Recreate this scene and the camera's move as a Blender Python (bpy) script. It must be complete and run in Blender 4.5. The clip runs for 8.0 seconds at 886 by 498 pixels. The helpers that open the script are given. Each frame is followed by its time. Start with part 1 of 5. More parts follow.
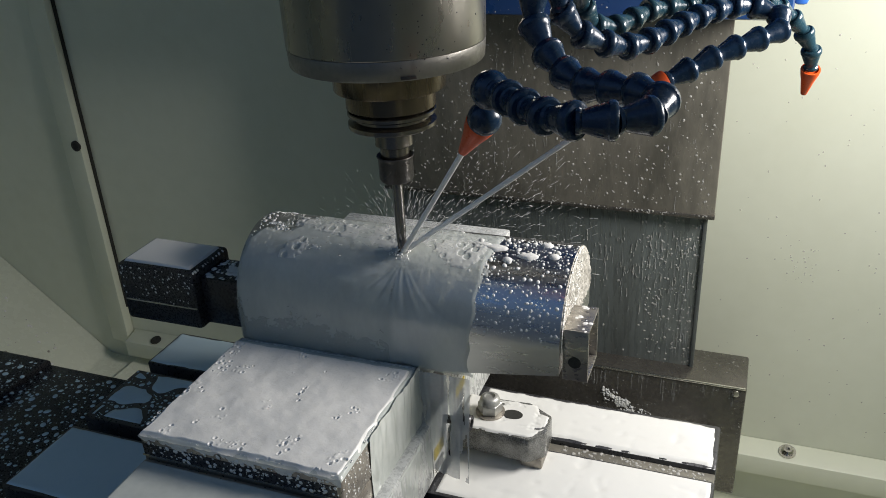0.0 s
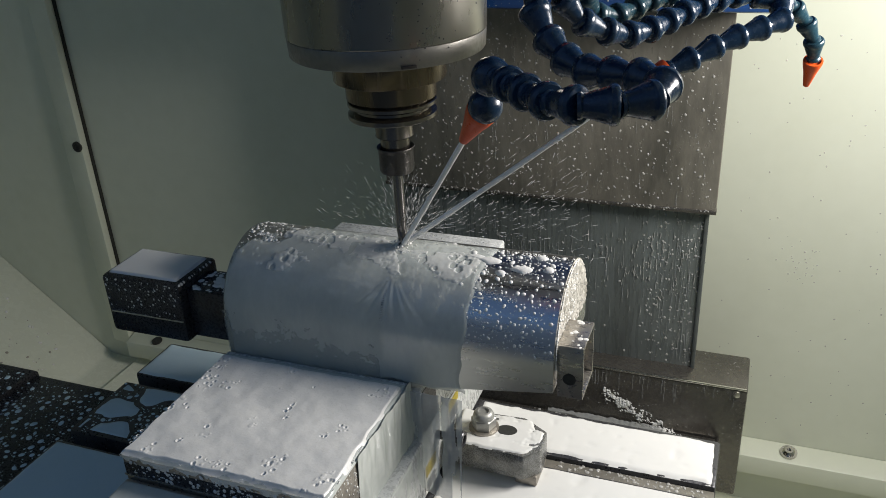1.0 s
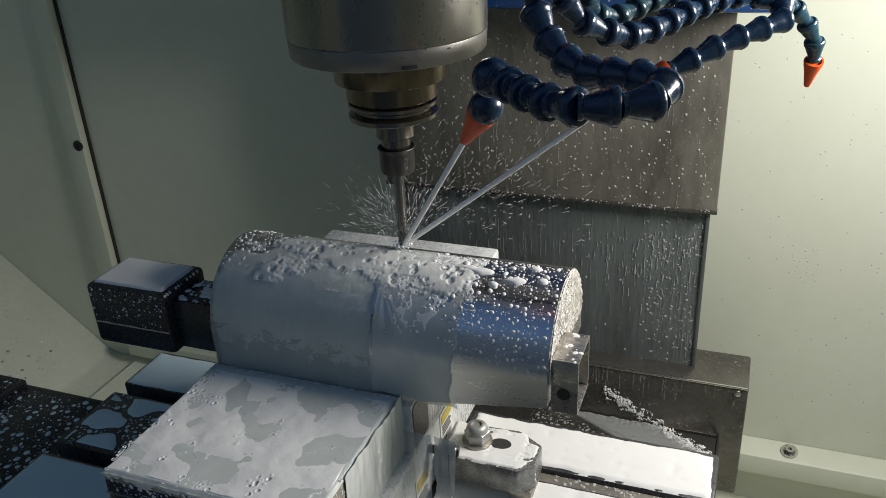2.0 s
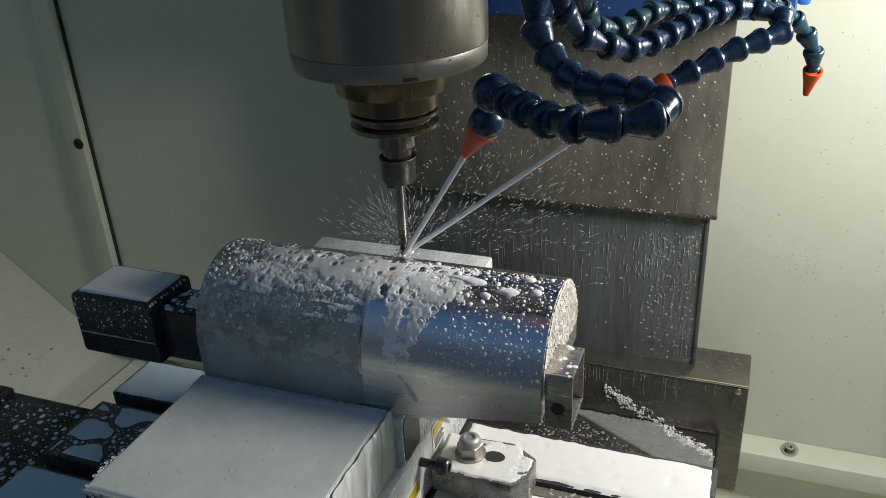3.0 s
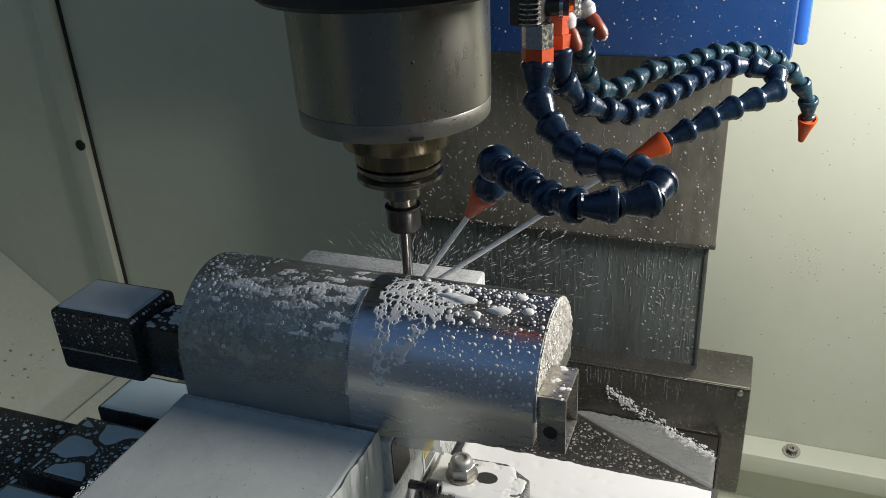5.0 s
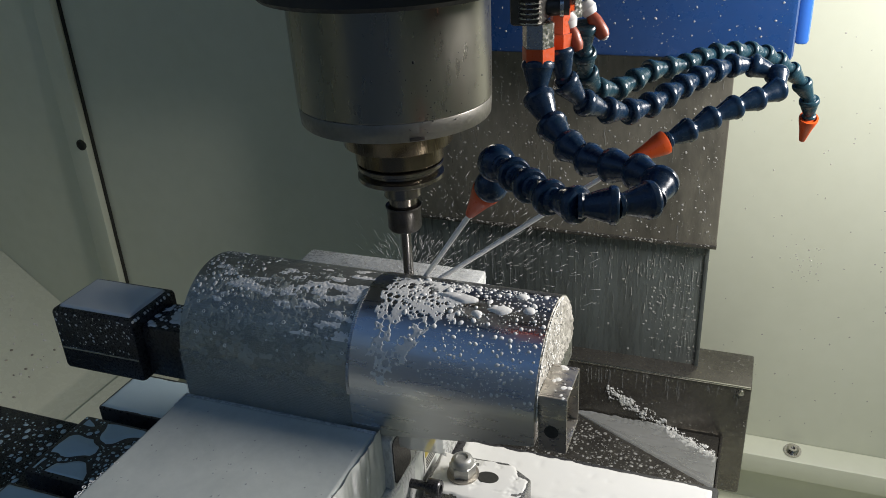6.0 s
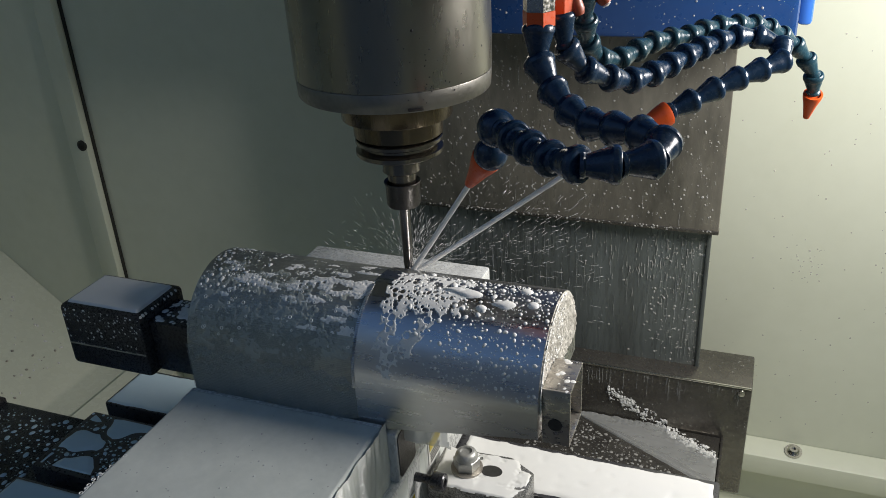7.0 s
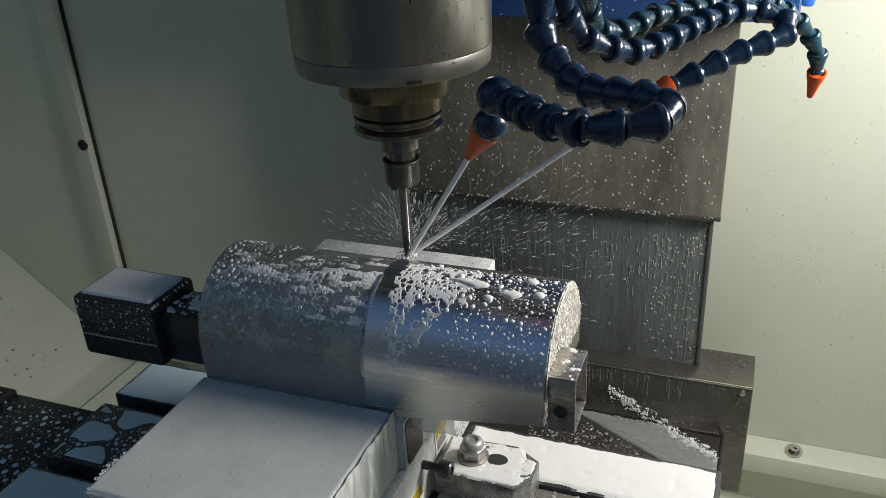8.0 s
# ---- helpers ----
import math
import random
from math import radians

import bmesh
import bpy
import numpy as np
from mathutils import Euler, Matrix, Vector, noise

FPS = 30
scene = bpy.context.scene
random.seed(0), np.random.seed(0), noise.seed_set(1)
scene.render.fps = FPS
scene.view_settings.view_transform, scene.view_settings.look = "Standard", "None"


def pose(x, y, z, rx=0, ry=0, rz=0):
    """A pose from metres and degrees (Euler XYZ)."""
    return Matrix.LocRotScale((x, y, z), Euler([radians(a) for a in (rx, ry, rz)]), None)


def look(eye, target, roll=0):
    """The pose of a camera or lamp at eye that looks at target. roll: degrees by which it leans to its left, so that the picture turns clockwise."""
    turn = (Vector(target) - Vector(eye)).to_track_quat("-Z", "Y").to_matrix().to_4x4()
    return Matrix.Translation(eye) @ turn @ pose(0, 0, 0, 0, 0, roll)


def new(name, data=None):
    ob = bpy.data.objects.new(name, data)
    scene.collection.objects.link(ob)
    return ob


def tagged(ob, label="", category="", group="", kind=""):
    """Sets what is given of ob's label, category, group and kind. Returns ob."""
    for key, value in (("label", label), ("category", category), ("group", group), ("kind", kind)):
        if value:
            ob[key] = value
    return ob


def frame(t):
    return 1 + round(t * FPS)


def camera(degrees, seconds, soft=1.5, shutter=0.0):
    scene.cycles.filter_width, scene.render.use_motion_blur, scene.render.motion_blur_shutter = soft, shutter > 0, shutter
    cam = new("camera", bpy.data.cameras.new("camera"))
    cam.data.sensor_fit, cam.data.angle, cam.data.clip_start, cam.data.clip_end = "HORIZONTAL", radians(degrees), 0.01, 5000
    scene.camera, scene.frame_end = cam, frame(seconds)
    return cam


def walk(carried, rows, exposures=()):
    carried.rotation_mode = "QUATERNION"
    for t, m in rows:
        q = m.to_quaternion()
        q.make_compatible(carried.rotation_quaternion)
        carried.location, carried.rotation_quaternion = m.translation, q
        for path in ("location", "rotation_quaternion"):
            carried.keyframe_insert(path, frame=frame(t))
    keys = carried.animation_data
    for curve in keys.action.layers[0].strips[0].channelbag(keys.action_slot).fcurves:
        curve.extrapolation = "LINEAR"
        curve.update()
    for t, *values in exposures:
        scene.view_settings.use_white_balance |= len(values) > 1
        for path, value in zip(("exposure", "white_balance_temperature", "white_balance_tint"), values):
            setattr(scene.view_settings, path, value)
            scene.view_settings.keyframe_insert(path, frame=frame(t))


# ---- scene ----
# camera, hand-held at the open door of the machine
BASE = Matrix(((0.93561, -0.11292, 0.33449, 0.2417),
               (0.34947, 0.43044, -0.83222, -0.528),
               (-0.05000, 0.89553, 0.44219, 0.478),
               (0, 0, 0, 1)))
cam = camera(55.79, 8.0, soft=0.8)
SWAY = ((0.0, -8.9, 1.9), (0.5, -7.6, 3.3), (1.0, -7.1, 3.2), (1.5, -6.4, 2.9), (3.0, -5.0, -2.0), (3.5, -4.2, -1.8),
        (4.0, -2.9, -0.2), (4.5, -2.6, 0.3), (6.0, -0.8, -0.4), (6.5, -0.2, 0.2), (7.0, 0.2, 0.8), (7.5, 0.8, 0), (8.0, 1.3, -0.3))
walk(cam, [(t, BASE @ pose(0, 0, 0, b * 0.03868, a * 0.03868, 0)) for t, a, b in SWAY])

# ---- light: work lamp high at the back right corner, dim daylight through the open door ----
world = bpy.data.worlds.new("world")
scene.world = world
world.use_nodes = True
wn = world.node_tree.nodes
sky = wn.new("ShaderNodeTexSky")
sky.sky_type, sky.sun_disc, sky.sun_elevation, sky.sun_rotation = "NISHITA", False, radians(30), radians(10)
sky.ozone_density, sky.dust_density, sky.air_density = 4.5, 0.3, 1.0
world.node_tree.links.new(sky.outputs[0], wn["Background"].inputs[0])
wn["Background"].inputs[1].default_value = 0.122


def area_lamp(name, eye, target, sx, sy, watts, colour):
    data = bpy.data.lights.new(name, "AREA")
    data.shape, data.size, data.size_y, data.energy, data.color = "RECTANGLE", sx, sy, watts, colour
    ob = new(name, data)
    ob.matrix_world = look(eye, target)
    return ob


area_lamp("work_lamp", (0.60, 0.19, 0.475), (0.0, 0.15, 0.05), 0.30, 0.14, 7.3, (1.0, 0.965, 0.945))
scene.view_settings.exposure = 0.0

# ---- materials ----


def material(name, colour, rough=0.5, metal=0.0, second=None, scale=30.0, amount=0.5, bump=0.0, bump_scale=200.0,
             stretch=(1, 1, 1), rough_vary=0.15, coat=0.0, spec=0.5, alpha=1.0):
    """Procedural surface: two colours mixed by noise at two scales, varied gloss and fine relief."""
    m = bpy.data.materials.new(name)
    m.use_nodes = True
    nt = m.node_tree
    n, link = nt.nodes, nt.links.new
    b = n["Principled BSDF"]
    co = n.new("ShaderNodeTexCoord")
    mp = n.new("ShaderNodeMapping")
    mp.inputs["Scale"].default_value = stretch
    link(co.outputs["Object"], mp.inputs[0])
    big, fine, rel = n.new("ShaderNodeTexNoise"), n.new("ShaderNodeTexNoise"), n.new("ShaderNodeTexNoise")
    for t, s in ((big, scale), (fine, scale * 9), (rel, bump_scale)):
        t.inputs["Scale"].default_value, t.inputs["Detail"].default_value = s, 5
        link(mp.outputs[0], t.inputs["Vector"])
    add = n.new("ShaderNodeMath")
    add.operation = "MULTIPLY_ADD"
    link(fine.outputs["Fac"], add.inputs[0])
    add.inputs[1].default_value = 0.45
    link(big.outputs["Fac"], add.inputs[2])
    ramp = n.new("ShaderNodeMapRange")
    ramp.inputs[1].default_value, ramp.inputs[2].default_value = 0.5, 0.95
    ramp.inputs[4].default_value = amount
    link(add.outputs[0], ramp.inputs[0])
    mix = n.new("ShaderNodeMix")
    mix.data_type = "RGBA"
    mix.inputs[6].default_value = (*colour, 1)
    mix.inputs[7].default_value = (*(second or [c * 0.6 for c in colour]), 1)
    link(ramp.outputs[0], mix.inputs[0])
    link(mix.outputs[2], b.inputs["Base Color"])
    rr = n.new("ShaderNodeMapRange")
    rr.inputs[1].default_value, rr.inputs[2].default_value = 0.3, 0.7
    rr.inputs[3].default_value, rr.inputs[4].default_value = max(0.02, rough - rough_vary), min(1, rough + rough_vary)
    link(fine.outputs["Fac"], rr.inputs[0])
    link(rr.outputs[0], b.inputs["Roughness"])
    b.inputs["Metallic"].default_value = metal
    b.inputs["Coat Weight"].default_value = coat
    b.inputs["Specular IOR Level"].default_value = spec
    b.inputs["Alpha"].default_value = alpha
    if bump:
        bp = n.new("ShaderNodeBump")
        bp.inputs["Strength"].default_value, bp.inputs["Distance"].default_value = bump, 0.001
        link(rel.outputs["Fac"], bp.inputs["Height"])
        link(bp.outputs[0], b.inputs["Normal"])
    return m


def grooved(m, per_metre, strength, axis=0):
    """Adds fine cutter lines across the given axis to a material's relief."""
    nt = m.node_tree
    n, link = nt.nodes, nt.links.new
    w = n.new("ShaderNodeTexWave")
    w.bands_direction = "XYZ"[axis]
    w.inputs["Scale"].default_value, w.inputs["Distortion"].default_value = per_metre / 3.2, 2.5
    link(n["Texture Coordinate"].outputs["Object"], w.inputs["Vector"])
    bp = n.new("ShaderNodeBump")
    bp.inputs["Strength"].default_value, bp.inputs["Distance"].default_value = strength, 0.0006
    link(w.outputs["Fac"], bp.inputs["Height"])
    if "Bump" in n:
        link(n["Bump"].outputs[0], bp.inputs["Normal"])
    link(bp.outputs[0], n["Principled BSDF"].inputs["Normal"])
    return m


ENAMEL = material("cream_enamel", (0.69, 0.712, 0.58), 0.45, 0, (0.585, 0.607, 0.475), 4, 0.6, 0.05, 300)
ENAMEL_WET = material("wet_cream_enamel", (0.74, 0.755, 0.61), 0.25, 0, (0.62, 0.635, 0.51), 8, 0.6, 0.1, 120)
COVER = material("dark_way_cover_steel", (0.29, 0.27, 0.222), 0.38, 0.3, (0.105, 0.10, 0.082), 11, 1.0, 0.3, 160, (1, 1, 0.35))
COVER_WET = material("wet_way_cover_steel", (0.125, 0.137, 0.127), 0.3, 0.3, (0.22, 0.25, 0.242), 22, 0.8, 0.3, 120, (1, 1, 0.12))
BASE_STEEL = material("dark_base_steel", (0.165, 0.155, 0.135), 0.28, 0.7, (0.09, 0.085, 0.075), 18, 0.8, 0.15, 90)
BLUE = material("blue_enamel", (0.015, 0.060, 0.20), 0.33, 0, (0.010, 0.040, 0.14), 8, 0.6, 0.06, 200)
BLUE_LIGHT = material("light_blue_enamel", (0.04, 0.16, 0.55), 0.4, 0, (0.03, 0.12, 0.42), 10, 0.6)
HOUSING = material("satin_spindle_steel", (0.255, 0.245, 0.208), 0.29, 0.88, (0.215, 0.206, 0.174), 20, 0.6, 0.02, 300, (1, 1, 0.3), 0.03)
RING_STEEL = material("matt_ring_steel", (0.23, 0.22, 0.195), 0.45, 0.7, (0.20, 0.19, 0.165), 30, 0.6, 0.03, 400)
BLACK_PLATE = material("black_plate", (0.02, 0.02, 0.02), 0.5, 0.2, (0.04, 0.04, 0.04), 30, 0.8)
BRONZE = material("bronze_tinted_steel", (0.15, 0.12, 0.082), 0.26, 0.95, (0.12, 0.094, 0.063), 40, 0.6, 0.015, 400, (1, 1, 0.05), 0.03)
HOLDER = material("worn_holder_steel", (0.20, 0.18, 0.155), 0.24, 0.95, (0.17, 0.15, 0.125), 50, 0.7, 0.015, 400, (1, 1, 0.05), 0.03)
# Real nut steel, and the shade painted into the vise gap and ring slot
NUT_STEEL_AND_SHADE = material("dark_nut_steel_and_shade", (0.10, 0.095, 0.09), 0.40, 0.85, (0.06, 0.055, 0.05), 70, 0.8, 0.1, 600)
CARBIDE = material("carbide", (0.20, 0.19, 0.18), 0.26, 0.95, (0.16, 0.155, 0.15), 25, 0.4, rough_vary=0.02)
ALU_MILLED = grooved(material("milled_aluminium", (0.40, 0.41, 0.37), 0.48, 0.75, (0.25, 0.26, 0.235), 40, 0.8, 0.12, 500, (1, 1, 1), 0.1), 720, 0.2, 2)
ALU = material("drawn_aluminium", (0.66, 0.66, 0.65), 0.30, 1.0, (0.52, 0.52, 0.52), 30, 0.6, 0.04, 400, (0.15, 1, 1), 0.06)
ALU_SAWN = material("sawn_aluminium", (0.72, 0.69, 0.62), 0.5, 0.25, (0.30, 0.28, 0.24), 130, 1.0, 1.0, 420, (1, 1.6, 0.5))
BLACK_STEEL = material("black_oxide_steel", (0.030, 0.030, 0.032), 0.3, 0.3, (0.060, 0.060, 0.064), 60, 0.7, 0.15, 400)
TUBE_STEEL = material("square_tube_steel", (0.46, 0.44, 0.40), 0.33, 0.85, (0.32, 0.29, 0.25), 50, 0.8, 0.12, 300, (0.3, 1, 1))
VISE = material("ground_vise_steel", (0.42, 0.385, 0.33), 0.38, 0.7, (0.26, 0.235, 0.20), 35, 0.8, 0.15, 260)
CLAMP_STEEL = material("wet_clamp_steel", (0.11, 0.11, 0.10), 0.28, 0.5, (0.30, 0.30, 0.285), 90, 0.9, 0.5, 260)
VISE_PAINT = material("wet_vise_casting", (0.46, 0.47, 0.45), 0.3, 0.1, (0.72, 0.73, 0.70), 45, 0.9, 0.3, 160, (1, 1, 0.35))
TABLE = material("table_cast_iron", (0.05, 0.05, 0.055), 0.35, 0.5, (0.09, 0.09, 0.09), 40, 0.7, 0.2, 260)
MILK = material("milky_coolant", (0.75, 0.745, 0.70), 0.12, 0, (0.69, 0.69, 0.655), 18, 0.5, 0.05, 60, (1, 1, 1), 0.05)
JAW_MILK = material("thin_milky_coolant", (0.61, 0.635, 0.585), 0.14, 0, (0.47, 0.50, 0.465), 22, 0.8, 0.06, 60, (1, 1, 1), 0.05)
# Thin coolant's own blue, plus daylight in the lamp's shadow put into colour
DAYLIT_MILK = material("thin_daylit_coolant", (0.62, 0.76, 0.80), 0.12, 0, (0.54, 0.70, 0.75), 18, 0.6, 0.05, 60, (1, 1, 1), 0.05)
HAZE = material("thin_foam_haze", (0.40, 0.44, 0.41), 0.4, 0, (0.30, 0.34, 0.32), 60, 0.8, 0.1, 300, alpha=0.34)
FILLET = material("wet_coolant_fillet", (0.46, 0.51, 0.49), 0.16, 0, (0.38, 0.43, 0.42), 25, 0.7, 0.05, 80, (1, 1, 1), 0.05, alpha=0.36)
SOFT_FOAM = material("thin_soft_foam", (0.66, 0.69, 0.62), 0.4, 0, (0.52, 0.56, 0.50), 60, 0.8, 0.1, 420, alpha=0.5)
HEAP_FOAM = material("settling_foam", (0.78, 0.78, 0.73), 0.35, 0, (0.62, 0.64, 0.60), 45, 0.9, 0.12, 300, alpha=0.80)
FOAM = material("coolant_foam", (0.82, 0.81, 0.76), 0.35, 0, (0.70, 0.70, 0.67), 60, 0.7, 0.14, 420)
FILM = material("thin_coolant_film", (0.70, 0.735, 0.68), 0.2, 0, (0.54, 0.58, 0.545), 30, 0.8, 0.06, 90, (1, 1, 0.4), 0.06, alpha=0.60)
JET = material("coolant_jet", (0.90, 0.89, 0.86), 0.25, 0, (0.80, 0.79, 0.76), 120, 0.6)
DROP = material("beaded_coolant", (0.74, 0.73, 0.68), 0.15, 0, (0.60, 0.59, 0.54), 80, 0.8, alpha=0.46)
RUN = material("coolant_runs", (0.70, 0.72, 0.71), 0.15, 0, (0.6, 0.62, 0.61), 80, 0.5, alpha=0.2)
STREAM = material("running_coolant", (0.66, 0.68, 0.67), 0.12, 0, (0.5, 0.52, 0.51), 60, 0.7, 0.6, 160, (0.4, 1, 1), 0.05, alpha=0.58)
RUNOFF = material("thin_runoff", (0.62, 0.63, 0.60), 0.10, 0, (0.48, 0.50, 0.47), 40, 0.6, 0.25, 120, (0.4, 1, 1), 0.04, alpha=0.40)
SPRAY = material("spray_droplets", (0.78, 0.78, 0.76), 0.2, 0, (0.7, 0.7, 0.68), 80, 0.5, alpha=0.45)
HOSE_NAVY = material("navy_hose_plastic", (0.007, 0.022, 0.050), 0.24, 0, (0.010, 0.030, 0.062), 30, 0.5, 0.02, 500, spec=0.55)
HOSE_TEAL = material("teal_hose_plastic", (0.014, 0.042, 0.060), 0.26, 0, (0.022, 0.058, 0.075), 30, 0.5, 0.02, 500, spec=0.55)
ORANGE = material("orange_plastic", (0.75, 0.10, 0.015), 0.38, 0, (0.62, 0.07, 0.01), 60, 0.6, 0.05, 500)
RED_BROWN = material("red_brown_plastic", (0.34, 0.07, 0.03), 0.38, 0, (0.26, 0.05, 0.02), 60, 0.6)
WHITE_TIP = material("white_plastic", (0.8, 0.78, 0.74), 0.35, 0, (0.7, 0.68, 0.64), 60, 0.5)
NUT_BRIGHT = material("satin_nut_steel", (0.46, 0.46, 0.43), 0.42, 0.55, (0.30, 0.30, 0.28), 80, 0.8, 0.2, 400)
CHROME = material("bright_fitting_steel", (0.60, 0.58, 0.53), 0.22, 1.0, (0.42, 0.40, 0.36), 60, 0.6, 0.05, 400)
YELLOW = material("yellow_label", (0.55, 0.42, 0.02), 0.4, 0, (0.40, 0.32, 0.03), 60, 0.6)
LABEL_WHITE = material("label_print", (0.75, 0.74, 0.68), 0.4, 0, (0.6, 0.6, 0.55), 60, 0.6)
LABEL_BLACK = material("black_print", (0.03, 0.03, 0.03), 0.5)
SHOP = material("unseen_shop_grey", (0.20, 0.22, 0.25), 0.6, 0, (0.15, 0.17, 0.19), 2, 0.6)
# Real gaskets and plugs; also the black of shaded holes as colour
RUBBER_AND_HOLE_SHADE = material("dark_gasket_and_hole_shade", (0.03, 0.03, 0.025), 0.7)

# ---- building helpers ----
ORIGIN = {}
HEAD, FEED = [], []


def thing(name, base, label, category, group="", moves=None):
    ob = new(name)
    ob.empty_display_size = 0.02
    ob.location = base
    ORIGIN[ob.name] = Vector(base)
    tagged(ob, label, category, group)
    if moves is not None:
        moves.append(ob)
    return ob


def mesh_of(name, bm, mat, shift, sharp=35):
    me = bpy.data.meshes.new(name)
    bmesh.ops.translate(bm, verts=bm.verts, vec=-Vector(shift))
    bmesh.ops.recalc_face_normals(bm, faces=bm.faces)
    bm.to_mesh(me)
    bm.free()
    me.materials.append(mat)
    me.shade_smooth()
    me.set_sharp_from_angle(angle=radians(sharp))
    return me


def part(name, bm, mat, parent, label="", kind=""):
    base = ORIGIN[parent.name]
    ob = new(name, mesh_of(name, bm, mat, base))
    ob.parent = parent
    ORIGIN[ob.name] = base
    return tagged(ob, label, kind=kind)


def solid(name, bm, mat, base, label, category="", kind="", group="", moves=None):
    ob = new(name, mesh_of(name, bm, mat, base))
    ob.location = base
    ORIGIN[ob.name] = Vector(base)
    if moves is not None:
        moves.append(ob)
    return tagged(ob, label, category, group, kind)


def box(x0, x1, y0, y1, z0, z1, bevel=0.001, bm=None):
    bm = bm or bmesh.new()
    v = bmesh.ops.create_cube(bm, size=1, matrix=Matrix.LocRotScale(((x0 + x1) / 2, (y0 + y1) / 2, (z0 + z1) / 2), None, (x1 - x0, y1 - y0, z1 - z0)))["verts"]
    if bevel:
        bmesh.ops.bevel(bm, geom=list({e for q in v for e in q.link_edges}), offset=bevel, segments=2, affect="EDGES", profile=0.5)
    return bm


def prism(points, lo, hi, axis="z", bevel=0.0, bm=None):
    """Extrudes a plan polygon; axis x takes (y, z) points, y takes (x, z), z takes (x, y)."""
    bm = bm or bmesh.new()

    def put(p, h):
        return {"x": (h, p[0], p[1]), "y": (p[0], h, p[1]), "z": (p[0], p[1], h)}[axis]
    a = [bm.verts.new(put(p, lo)) for p in points]
    b = [bm.verts.new(put(p, hi)) for p in points]
    n = len(points)
    made = [bm.faces.new(a), bm.faces.new(b[::-1])] + [bm.faces.new((a[i], a[(i + 1) % n], b[(i + 1) % n], b[i])) for i in range(n)]
    bmesh.ops.recalc_face_normals(bm, faces=made)
    if bevel:
        bmesh.ops.bevel(bm, geom=list({e for f in made for e in f.edges}), offset=bevel, segments=2, affect="EDGES", profile=0.5)
    return bm


def lathe(profile, segs=64, m=None, bm=None):
    """Turns (radius, height) pairs about z."""
    bm = bm or bmesh.new()
    m = m or Matrix()
    rings = []
    for r, z in profile:
        if r < 1e-6:
            rings.append([bm.verts.new(m @ Vector((0, 0, z)))])
        else:
            rings.append([bm.verts.new(m @ Vector((r * math.cos(2 * math.pi * i / segs), r * math.sin(2 * math.pi * i / segs), z))) for i in range(segs)])
    for a, b in zip(rings, rings[1:]):
        for i in range(segs):
            j = (i + 1) % segs
            q = [a[i % len(a)], a[j % len(a)], b[j % len(b)], b[i % len(b)]]
            q = [v for k, v in enumerate(q) if v not in q[:k]]
            if len(q) > 2:
                bm.faces.new(q)
    return bm


def along(a, b):
    """A frame at a with z towards b."""
    a, b = Vector(a), Vector(b)
    return Matrix.Translation(a) @ (b - a).to_track_quat("Z", "Y").to_matrix().to_4x4()


def rod(a, b, r, segs=24, r2=None, bm=None):
    h = (Vector(b) - Vector(a)).length
    r2 = r if r2 is None else r2
    return lathe([(0, 0), (r, 0), (r2, h), (0, h)], segs, along(a, b), bm)


def smooth_path(points, step):
    """Points at even steps along a smooth curve through the given ones."""
    p = [Vector(q) for q in points]
    p = [2 * p[0] - p[1]] + p + [2 * p[-1] - p[-2]]
    fine = []
    for i in range(1, len(p) - 2):
        for k in range(40):
            t = k / 40
            fine.append(0.5 * ((2 * p[i]) + (p[i + 1] - p[i - 1]) * t + (2 * p[i - 1] - 5 * p[i] + 4 * p[i + 1] - p[i + 2]) * t * t
                               + (3 * p[i] - p[i - 1] - 3 * p[i + 1] + p[i + 2]) * t ** 3))
    fine.append(p[-2])
    total = sum((b - a).length for a, b in zip(fine, fine[1:]))
    n = max(1, round(total / step))
    out, run = [fine[0]], 0.0
    for a, b in zip(fine, fine[1:]):
        run += (b - a).length
        if run >= len(out) * total / n - 1e-6:
            out.append(b)
    if len(out) <= n:
        out.append(fine[-1])
    return out


